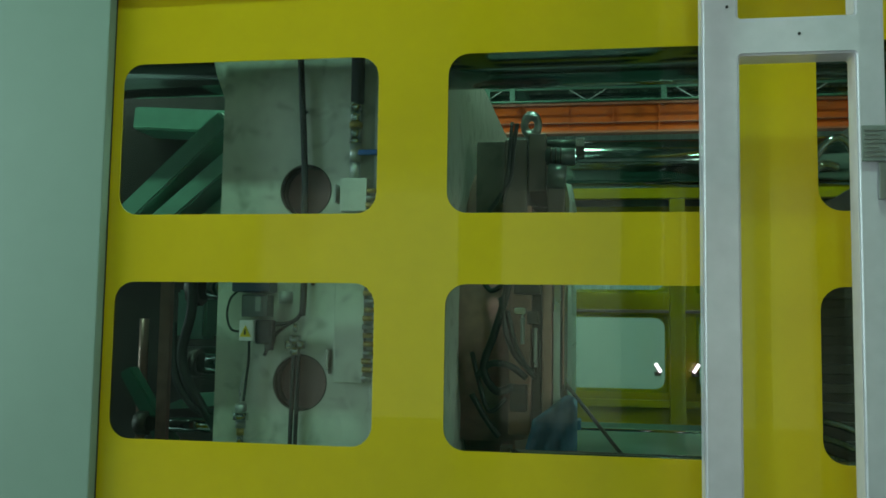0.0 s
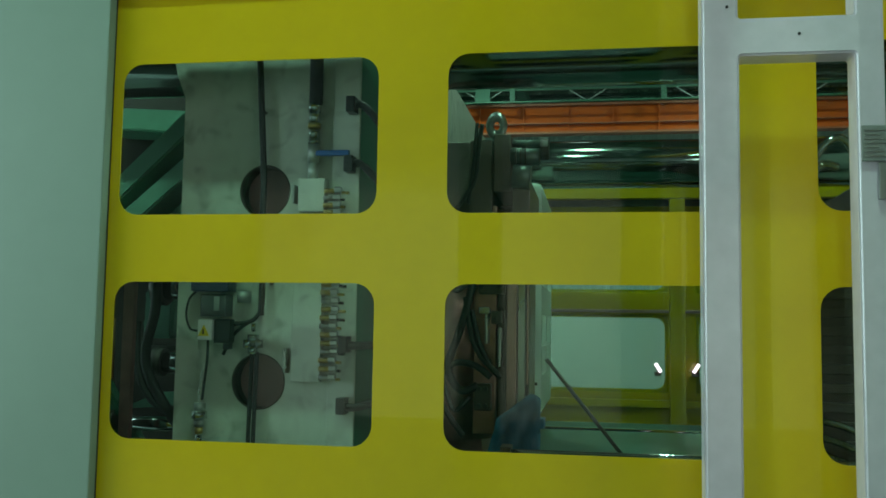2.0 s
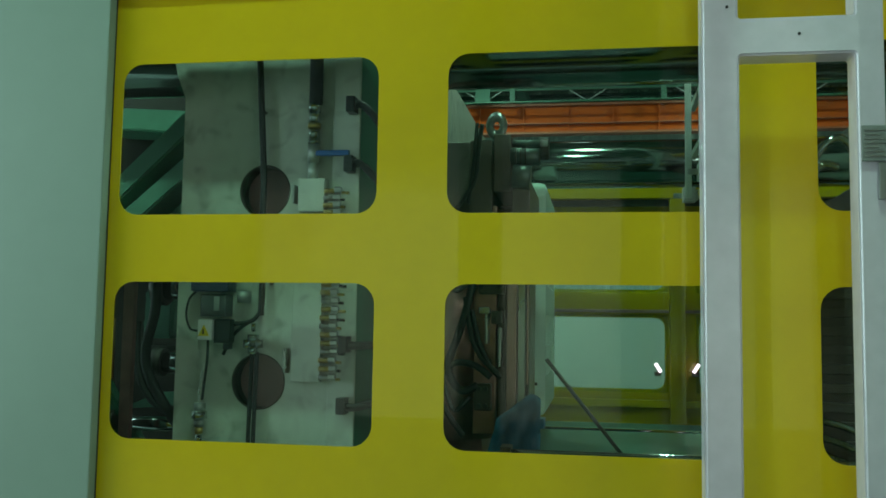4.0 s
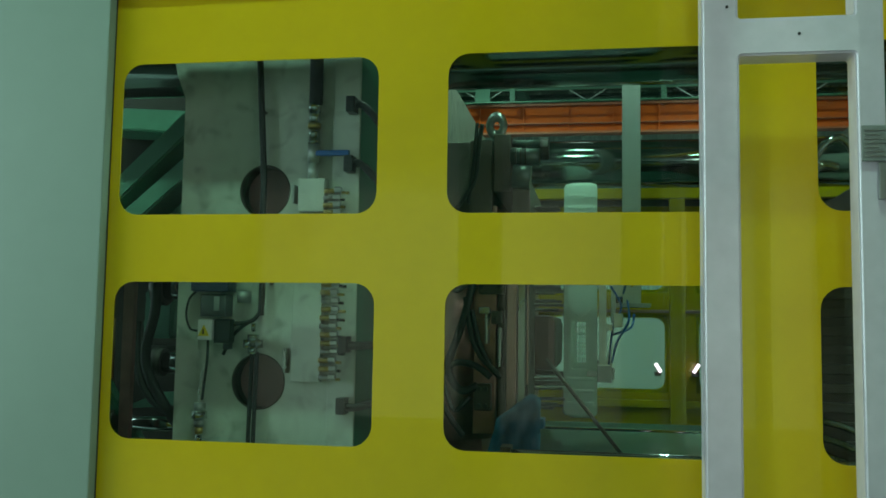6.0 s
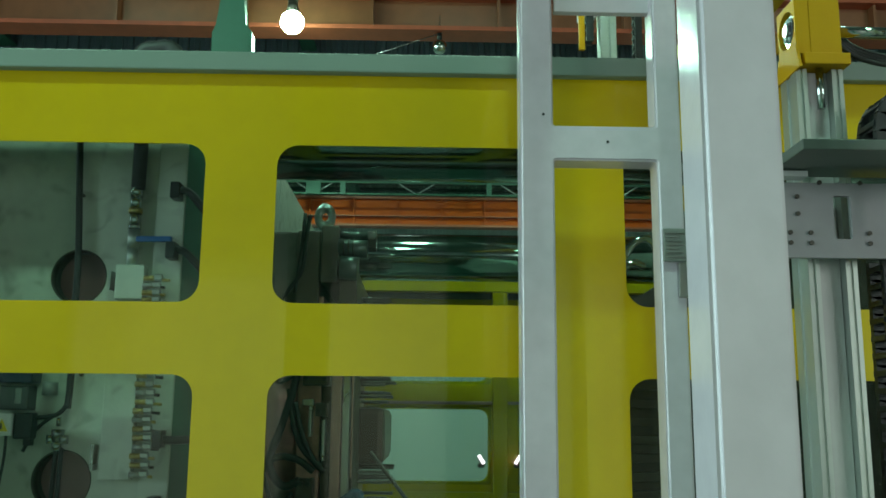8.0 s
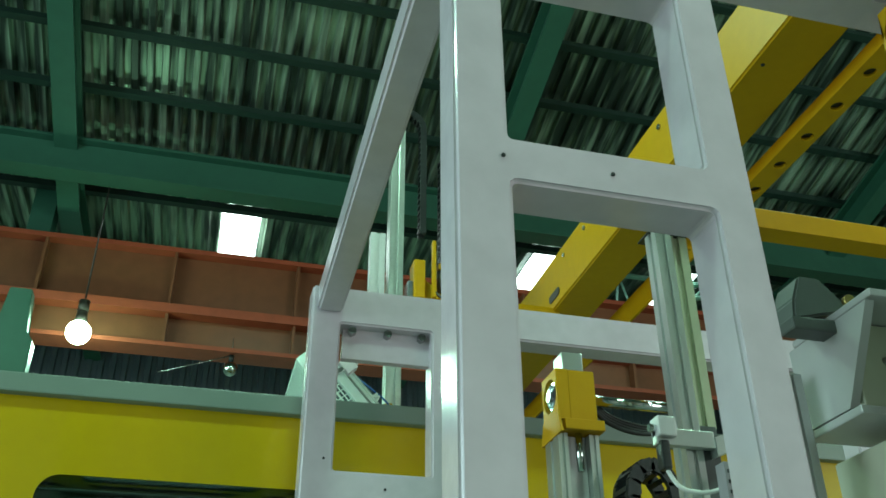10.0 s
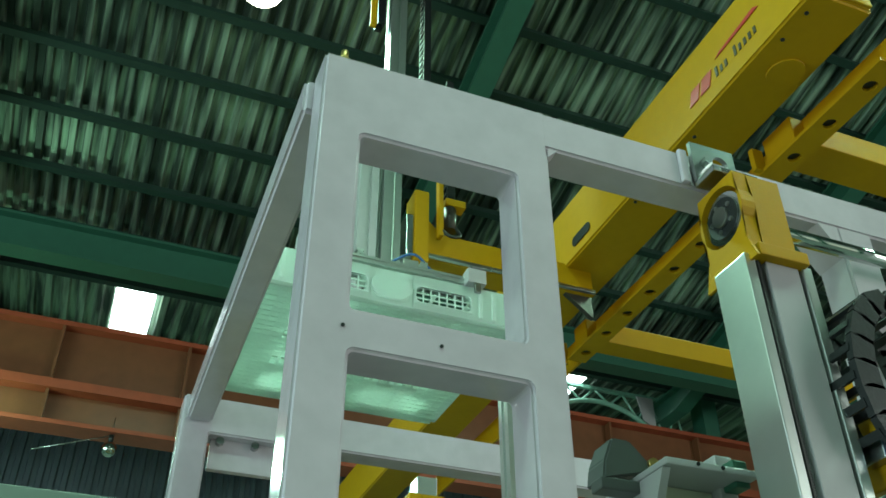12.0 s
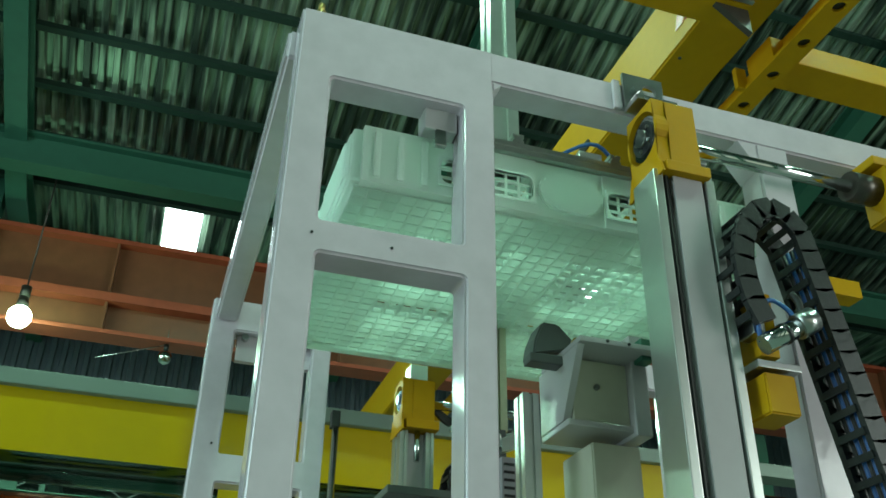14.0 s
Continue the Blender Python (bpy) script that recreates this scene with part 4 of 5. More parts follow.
def build_lifts():
    # near lift axis
    th = thing("near_lift_axis", (1.83, 1.29, FLOOR_Z), "aluminium belt lift axis with a yellow bearing block", "lift axis")
    DROP = 0.058  # the axis hangs a little lower than its drawing height
    x0, x1, y0, y1 = 1.695, 1.935, 1.21, 1.355
    part("rail_side", box(x0, x0 + 0.035, y0, y1, FLOOR_Z + DROP, 3.29, 0.004), ALU, th)
    part("rail_side", box(x1 - 0.035, x1, y0, y1, FLOOR_Z + DROP, 3.29, 0.004), ALU, th)
    part("rail_core", box(x0 + 0.037, x1 - 0.037, y0 + 0.05, y1, FLOOR_Z + DROP, 3.29), BLACK, th)
    part("cover_band", box(x0 + 0.078, x1 - 0.046, y0 + 0.006, y0 + 0.045, FLOOR_Z + DROP, 3.28, 0.003), BAND, th, "lavender-grey cover band")
    bm = box(x0 + 0.050, x0 + 0.056, y0 + 0.010, y0 + 0.045, FLOOR_Z + DROP, 3.28)
    for k in range(150):
        z = 2.2 + 0.0072 * k
        box(x0 + 0.056, x0 + 0.064, y0 + 0.012, y0 + 0.045, z, z + 0.0036, bm=bm)
    part("toothed_belt", bm, RUBBER, th, "black toothed belt")
    cy, cz = bearing_block(th, 1.715, 1.89, 1.205, 1.385, 3.325, 3.60, 0.080)
    bm = holed((1.69, 1.86, 3.655, 3.82), circle(1.80, 3.755, 0.03, 16), "y", 1.335, 1.351)
    part("hanger_plate", bm, STEEL, th, "zinc-plated hanger plate")
    part("hanger_foot", box(1.69, 1.86, 1.25, 1.35, 3.632, 3.652, 0.003), STEEL, th)
    bolt(th, (1.73, 1.335, 3.73), (0, -1, 0), 0.016, 0.03)
    bolt(th, (1.75, 1.335, 3.69), (0, -1, 0), 0.014, 0.025)
    part("cross_shaft", rod((1.877, cy, cz), (2.74, cy, cz), 0.026, n=20), CHROME, th, "polished steel cross shaft")
    part("coupling", rod((2.62, cy, cz), (2.74, cy, cz), 0.06, n=20), DARK_STEEL, th)
    part("gear_box", bevel_sharp(box(2.74, 2.98, 1.20, 1.36, 3.34, 3.56), 0.008), ROBOT_YELLOW, th)
    part("gear_box_lug", box(2.70, 2.80, 1.22, 1.34, 3.56, 3.60, 0.006), ROBOT_YELLOW, th)
    part("grey_end", box(1.877, 1.90, 1.22, 1.34, 3.43, 3.47, 0.004), STEEL, th)
    # carriage parts on the near axis
    part("drive_mount", box(2.0, 2.075, 1.20, 1.30, 2.63, 2.86, 0.006), ROBOT_YELLOW, th, "yellow drive mount")
    part("drive_cover", bevel_sharp(box(1.985, 2.10, 1.18, 1.32, 2.43, 2.565), 0.006), ROBOT_YELLOW, th)
    part("mount_plate", box(1.96, 2.12, 1.17, 1.33, 2.575, 2.60, 0.003), STEEL, th)
    part("sensor_tube", rod((1.985, 1.16, 2.645), (2.14, 1.12, 2.735), 0.033, n=20), CHROME, th, "chrome cylinder")
    part("sensor_cap", rod((2.10, 1.13, 2.711), (2.155, 1.116, 2.744), 0.042, n=20), STEEL, th)
    part("tube_ring", rod((2.05, 1.143, 2.683), (2.062, 1.14, 2.690), 0.036, n=20), BLACK, th)
    part("blue_tube", tube_path([(1.985, 1.17, 2.66), (1.975, 1.15, 2.75), (2.02, 1.14, 2.80), (2.08, 1.14, 2.78), (2.10, 1.13, 2.74)], 0.008), BLUE, th, "blue air tube")
    part("air_elbow", tube_path([(2.12, 1.13, 2.74), (2.125, 1.13, 2.80), (2.11, 1.14, 2.84)], 0.012), RUBBER, th)
    part("chain_clamp", box(1.965, 2.01, 1.17, 1.25, 2.69, 2.76, 0.004), STEEL, th)
    path = [(1.985, 1.2, 2.72), (1.955, 1.2, 2.79), (1.942, 1.2, 2.865), (1.94, 1.2, 2.94), (1.955, 1.2, 3.015), (1.985, 1.2, 3.085), (2.03, 1.2, 3.14), (2.09, 1.2, 3.165), (2.15, 1.2, 3.14), (2.195, 1.2, 3.085)]
    for k in range(1, 20):
        path.append((2.195 + 0.0135 * k, 1.2, 3.085 - 0.072 * k))
    cable_chain(th, path, 0.13, 0.075, "black plastic cable chain")
    for k in range(5):
        part("cable", tube_path([(2.20 + 0.0, 1.16 + 0.02 * k, 3.05), (2.30, 1.16 + 0.02 * k, 2.50), (2.43, 1.16 + 0.02 * k, 1.80)], 0.008), BLUE if k % 2 else RUBBER, th)
    th.location.z -= K * DROP
    # sliding support bracket
    th = thing("support_bracket", (1.65, 1.7, 2.315), "cream and grey sheet-metal support bracket with a clamp", "bracket")
    part("top_flange", box(1.50, 1.80, 1.46, 1.78, 2.715, 2.735, 0.004), PALE_ALU, th)
    part("front_sheet", box(1.53, 1.74, 1.60, 1.62, 2.49, 2.713, 0.004), CREAM, th, "cream sheet-metal front")
    part("side_web", prism([(1.48, 2.713), (1.80, 2.713), (1.80, 2.49), (1.62, 2.49)], "x", 1.50, 1.525), PALE_ALU, th)
    part("back_sheet", box(1.74, 1.80, 1.56, 1.80, 2.45, 2.815, 0.006), PALE_ALU, th)
    part("bottom_flange", box(1.50, 1.80, 1.58, 1.80, 2.465, 2.487, 0.004), PALE_ALU, th)
    bolt(th, (1.62, 1.60, 2.615), (0, -1, 0), 0.011, 0.012)
    for x in (1.60, 1.68):
        part("hole", rod((x, 1.459, 2.726), (x, 1.456, 2.726), 0.006, n=8), BLACK, th)
    part("clamp_jaw", prism([(1.40, 2.715), (1.56, 2.755), (1.56, 2.785), (1.50, 2.845), (1.44, 2.845), (1.41, 2.775)], "y", 1.62, 1.72, bevel=0.006), DARK_GREY, th, "dark grey clamp jaw")
    part("clamp_arm", box(1.38, 1.56, 1.60, 1.66, 2.680, 2.715, 0.005), DARK_GREY, th)
    part("pin", rod((1.55, 1.60, 2.770), (1.55, 1.585, 2.770), 0.016, n=12), BRASS, th)
    part("guide_block", box(1.75, 1.80, 1.50, 1.56, 2.70, 2.78, 0.006), GREEN_STEEL, th)
    part("lower_box", bevel_sharp(box(1.60, 1.78, 1.62, 1.85, FLOOR_Z + DROP, 2.43), 0.005), CREAM, th, "cream drive housing")
    part("post", slot_profile(1.40, 1.46, 1.72, 1.80, FLOOR_Z + DROP, 2.615), ALU, th)
    th.location.z -= K * DROP
    # far lift axis
    th = thing("far_lift_axis", (1.4, 3.1, FLOOR_Z), "aluminium lift axis with yellow bearing block and slotted plates", "lift axis")
    cy, cz = bearing_block(th, 1.335, 1.50, 3.04, 3.20, 2.90, 3.11, 0.055)
    part("top_stub", box(1.38, 1.47, 3.07, 3.17, 3.11, 3.20, 0.005), ALU, th)
    part("cross_shaft", rod((1.50, cy, cz), (1.98, cy, cz), 0.022, n=16), CHROME, th)
    for k in range(4):
        part("cable", tube_path([(1.51, 3.14, 3.05 - 0.012 * k), (1.60, 3.16, 2.98 - 0.012 * k), (1.75, 3.16, 2.94 - 0.01 * k), (1.95, 3.16, 2.95)], 0.010), RUBBER, th)
    part("rail_side", slot_profile(1.335, 1.375, 3.06, 3.20, FLOOR_Z, 2.85), ALU, th)
    part("rail_side", slot_profile(1.465, 1.505, 3.06, 3.20, FLOOR_Z, 2.85), ALU, th)
    part("rail_core", box(1.377, 1.463, 3.10, 3.20, FLOOR_Z, 2.85), PALE_ALU, th)
    part("damper", rod((1.42, 3.06, 2.85), (1.42, 3.06, 2.70), 0.014), CHROME, th)
    part("table", box(1.19, 1.80, 2.70, 3.03, 2.44, 2.475, 0.004), DARK_PLATE, th, "flat dark grey table plate")
    bm = holed((1.20, 1.71, 2.15, 2.41), rounded(1.405, 1.465, 2.215, 2.365, 0.01, 2), "y", 2.99, 3.01)
    part("carriage_plate", bm, CARRIAGE_GREY, th)
    for x in (1.25, 1.32, 1.52, 1.60):
        for z in (2.20, 2.235):
            part("screw", rod((x, 2.989, z), (x, 2.982, z), 0.008, n=8), DARK_STEEL, th)
    for x, z in ((1.28, 2.30), (1.28, 2.36), (1.36, 2.41), (1.50, 2.41)):
        part("screw", rod((x, 2.989, z), (x, 2.982, z), 0.008, n=8), DARK_STEEL, th)
    part("spacer", box(1.19, 1.30, 2.93, 2.985, 2.415, 2.436, 0.003), PALE_ALU, th)
    part("side_plate", box(1.62, 1.80, 2.80, 2.985, 2.405, 2.436, 0.003), PALE_ALU, th)
    part("latch_rod", rod((1.66, 2.80, 2.45), (1.66, 2.80, 2.28), 0.01), STEEL, th)
    path = [(1.57, 3.0, 2.52), (1.565, 3.0, 2.58), (1.575, 3.0, 2.64), (1.605, 3.0, 2.69), (1.655, 3.0, 2.71), (1.705, 3.0, 2.69), (1.735, 3.0, 2.64), (1.745, 3.0, 2.58), (1.745, 3.0, 2.52)]
    cable_chain(th, path, 0.12, 0.05, "black plastic cable chain")
    path = [(1.62, 3.12, 2.16 - 0.06 * k) for k in range(24)]
    cable_chain(th, path, 0.10, 0.05, "black plastic cable chain")
    # inner profile with sensor and slotted duct
    th = thing("sensor_post", (1.5, 2.4, FLOOR_Z), "slotted aluminium post with a proximity sensor and cable duct", "sensor post")
    part("profile", slot_profile(1.475, 1.535, 2.36, 2.44, FLOOR_Z, 3.385), ALU, th)
    part("profile", slot_profile(1.538, 1.62, 2.40, 2.48, 2.66, 3.385), CREAM_ALU, th)
    part("channel", box(1.537, 1.60, 2.37, 2.47, FLOOR_Z, 2.655, 0.004), DARK_GREY, th, "dark grey channel")
    part("end_cap", box(1.47, 1.622, 2.355, 2.485, 3.386, 3.392), BLACK, th)
    part("arm", box(1.36, 1.56, 2.325, 2.355, 2.565, 2.62, 0.004), ALU, th)
    part("arm_block", box(1.36, 1.42, 2.30, 2.358, 2.585, 2.65, 0.006), PALE_ALU, th)
    part("angle", prism([(1.56, 2.60), (1.68, 2.65), (1.68, 2.59), (1.56, 2.54)], "y", 2.32, 2.36), ALU, th)
    part("sensor", box(1.365, 1.395, 2.31, 2.35, 2.485, 2.575, 0.006), BLACK, th, "black proximity sensor")
    part("sensor_nut", rod((1.34, 2.33, 2.615), (1.362, 2.33, 2.615), 0.014, n=6), CHROME, th)
    part("cable", tube_path([(1.385, 2.33, 2.485), (1.42, 2.32, 2.43), (1.50, 2.31, 2.42), (1.58, 2.30, 2.45), (1.61, 2.30, 2.49)], 0.007), PAPER, th, "white sensor cable")
    duct = part("duct", box(1.53, 1.59, 2.25, 2.30, FLOOR_Z, 2.50, 0.003), CARRIAGE_GREY, th, "grey slotted cable duct")
    for k in range(40):
        z = 2.47 - 0.031 * k
        part("slot", box(1.538, 1.582, 2.245, 2.2495, z - 0.005, z + 0.005), BLACK, duct)



# ---- pallet, gripper and robot ----
def perforated(x0, x1, y0, y1, z0, z1, cell, is_hole):
    nx, ny = round((x1 - x0) / cell), round((y1 - y0) / cell)
    dx, dy = (x1 - x0) / nx, (y1 - y0) / ny
    b = bmesh.new()
    vs = {}

    def v(i, j, k):
        if (i, j, k) not in vs:
            vs[i, j, k] = b.verts.new((x0 + i * dx, y0 + j * dy, z1 if k else z0))
        return vs[i, j, k]

    solid = lambda i, j: 0 <= i < nx and 0 <= j < ny and not is_hole(i, j, nx, ny)
    for i in range(nx):
        for j in range(ny):
            if not solid(i, j):
                continue
            for k in (0, 1):
                b.faces.new((v(i, j, k), v(i + 1, j, k), v(i + 1, j + 1, k), v(i, j + 1, k)))
            for (a, c), (e, f) in (((0, 0), (1, 0)), ((1, 0), (1, 1)), ((1, 1), (0, 1)), ((0, 1), (0, 0))):
                ni, nj = i + (e - a == 0) * (1 if a else -1), j + (f - c == 0) * (1 if c else -1)
                if not solid(ni, nj):
                    b.faces.new((v(i + a, j + c, 0), v(i + e, j + f, 0), v(i + e, j + f, 1), v(i + a, j + c, 1)))
    return b


def build_pallet():
    th = thing("plastic_pallet", (0, 0, 0), "translucent milky white freshly moulded plastic pallet with perforated decks", "pallet")
    X, Y, H = 0.84, 0.70, 0.115

    def near(v, lo, hi):
        return lo <= abs(v) <= hi

    def cluster(i, j, nx, ny):
        """Small square holes in four fields, and two long slots by one edge."""
        x, y = (i - nx / 2) * 0.019, (j - ny / 2) * 0.019
        if i % 3 and j % 3 and near(x, 0.11, 0.50) and (near(y, 0.12, 0.47) if y < 0 else near(y, 0.10, 0.24)):
            return True
        return 0.555 < y < 0.585 and near(x, 0.16, 0.46)

    def field(i, j, nx, ny):
        x, y = (i - nx / 2) * 0.019, (j - ny / 2) * 0.019
        return near(x, 0.11, 0.54) and near(y, 0.09, 0.60) and not (near(x, 0.31, 0.33) or near(y, 0.33, 0.35))

    part("top_deck", perforated(-X + 0.04, X - 0.04, -Y + 0.02, Y - 0.02, H - 0.014, H, 0.019, field), PALLET, th)
    part("bottom_deck", perforated(-X + 0.04, X - 0.04, -Y + 0.02, Y - 0.02, -H, -H + 0.014, 0.019, cluster), PALLET, th)
    grid = None
    for k in range(28):
        x = -0.7905 + 0.057 * k
        grid = box(x - 0.005, x + 0.005, -Y + 0.03, Y - 0.03, -H - 0.004, -H + 0.001, bm=grid)
    for k in range(24):
        y = -0.6706 + 0.05667 * k
        box(-X + 0.05, X - 0.05, y - 0.005, y + 0.005, -H - 0.0035, -H + 0.002, bm=grid)
    tagged(part("rib_grid", grid, PALLET, th), kind="stuff")
    for s in (-1, 1):
        part("centre_boss", prism(rounded(-0.125, 0.125, -0.085, 0.075, 0.07, 5), "y", s * Y - 0.030, s * Y + 0.030, bevel=0.01), PALLET, th)
        part("side_wall", box(-0.135, 0.135, s * Y - 0.014, s * Y + 0.014, -H, H), PALLET, th)
        for u in (-1, 1):
            a, c = sorted((u * 0.135, u * 0.78))
            hole = rounded(*sorted((u * 0.15, u * 0.50)), -0.065, 0.040, 0.03, 4)
            part("side_block", holed((a, c, -H, H), hole, "y", s * Y - 0.020, s * Y + 0.020), PALLET, th, "side wall with a fork opening")
            lip = holed((*sorted((u * 0.142, u * 0.508)), -0.073, 0.048), hole, "y", s * Y - 0.026, s * Y + 0.026)
            part("opening_lip", lip, PALLET, th)
            n, m = 7, 3
            sx, sz = 0.35 / n, 0.105 / m
            grille = None
            for k in range(n + 1):
                x = u * 0.15 + u * sx * k
                grille = box(x - 0.004, x + 0.004, s * Y - 0.012, s * Y - 0.004, -0.065, 0.040, bm=grille)
            for k in range(m + 1):
                z = -0.065 + sz * k
                box(*sorted((u * 0.15, u * 0.50)), s * Y - 0.011, s * Y - 0.003, z - 0.004, z + 0.004, bm=grille)
            part("grille", grille, PALLET, th, "slotted grille in the fork opening")
            for k in range(3):
                xx = u * (0.56 + 0.085 * k)
                part("side_rib", box(xx - 0.012, xx + 0.012, s * Y - 0.029, s * Y + 0.029, -H + 0.02, H - 0.02, 0.006), PALLET, th)
        for c in (-0.47, 0.0, 0.47):
            part("end_boss", box(s * 0.805 - 0.03, s * 0.805 + 0.03, c - 0.18, c + 0.18, -0.075, 0.085, 0.02), PALLET, th)
        part("end_wall", box(s * 0.795 - 0.03, s * 0.795 + 0.03, -0.69, 0.69, -0.095, 0.105, 0.025), PALLET, th)
        a, c = sorted((s * 0.77, s * 0.815))
        part("rim", box(a, c, -Y, Y, -H + 0.004, H - 0.004, 0.012), PALLET, th)
    for cx in (-0.69, 0.0, 0.69):
        for cy in (-0.61, 0.0, 0.61):
            w, d = (0.07 if cx else 0.13), (0.05 if cy else 0.12)
            bm = bmesh.new()
            pts = rounded(cx - w, cx + w, cy - d, cy + d, 0.04, 4)
            n = len(pts)
            lo = [bm.verts.new((p[0], p[1], -H + 0.012)) for p in pts]
            hi = [bm.verts.new((cx + (p[0] - cx) * 0.92, cy + (p[1] - cy) * 0.92, H - 0.012)) for p in pts]
            for i in range(n):
                bm.faces.new((lo[i], lo[(i + 1) % n], hi[(i + 1) % n], hi[i])).smooth = True
            part("leg", bm, PALLET, th)
    return th


def build_gripper():
    th = thing("gripper", (0, 0, 0), "aluminium pallet gripper frame with clamps and blue air tubes", "gripper")
    z = 0.135
    for y in (-0.70, 0.30):
        b = slot_profile(-0.024, 0.024, -0.024, 0.024, -0.55, 0.55)
        b.transform(Matrix.Translation((0, y, z + 0.02)) @ Matrix.Rotation(radians(90), 4, "Y"))
        part("long_bar", b, ALU, th)
    for x in (-0.2, 0.2):
        b = slot_profile(-0.022, 0.022, -0.022, 0.022, -0.72, 0.42)
        b.transform(Matrix.Translation((x, 0, z + 0.066)) @ Matrix.Rotation(radians(-90), 4, "X"))
        part("cross_bar", b, ALU, th)
    for x in (-0.52, 0.52):
        for y in (-0.735, 0.36):
            c = part("clamp", box(x - 0.06, x + 0.06, y - 0.045, y + 0.045, z - 0.02, z + 0.08, 0.006), PALE_ALU, th, "small aluminium gripping cylinder")
            part("clamp_cap", box(x - 0.04, x + 0.04, y - 0.055, y + 0.055, z + 0.082, z + 0.10, 0.004), STEEL, c)
            part("clamp_finger", box(x - 0.02, x + 0.02, y - 0.05 if y < 0 else y + 0.03, y - 0.03 if y < 0 else y + 0.05, z - 0.09, z - 0.021, 0.004), STEEL, c)
    part("air_cylinder", slot_profile(-0.11, -0.03, -0.40, -0.32, z + 0.09, z + 0.24), ALU, th)
    part("air_cylinder", box(0.10, 0.20, -0.62, -0.34, z + 0.095, z + 0.16, 0.006), ALU, th)
    part("wrist", rod((0, 0, z + 0.121), (0, 0, z + 0.30), 0.045, n=20), DARK_STEEL, th)
    part("flange", box(-0.16, 0.16, -0.16, 0.16, z + 0.09, z + 0.12, 0.005), ALU, th)
    for k, pts in enumerate(([(-0.45, -0.6, z + 0.08), (-0.3, -0.5, z + 0.16), (-0.1, -0.5, z + 0.18), (0.0, -0.2, z + 0.14)], [(0.45, -0.62, z + 0.08), (0.3, -0.6, z + 0.12), (0.15, -0.62, z + 0.2), (0.0, -0.35, z + 0.2)], [(-0.1, -0.62, z + 0.07), (0.05, -0.55, z + 0.15), (0.2, -0.58, z + 0.09), (0.5, -0.62, z + 0.06)], [(0.1, -0.3, z + 0.25), (0.2, -0.45, z + 0.22), (0.25, -0.6, z + 0.09)])):
        part("air_tube", tube_path(pts, 0.008), BLUE, th, "blue air tube")
    part("cable", tube_path([(-0.12, -0.2, z + 0.12), (-0.18, -0.3, z + 0.2), (-0.12, -0.4, z + 0.25), (-0.05, -0.35, z + 0.12)], 0.006), ROBOT_YELLOW, th, "orange cable")
    return th


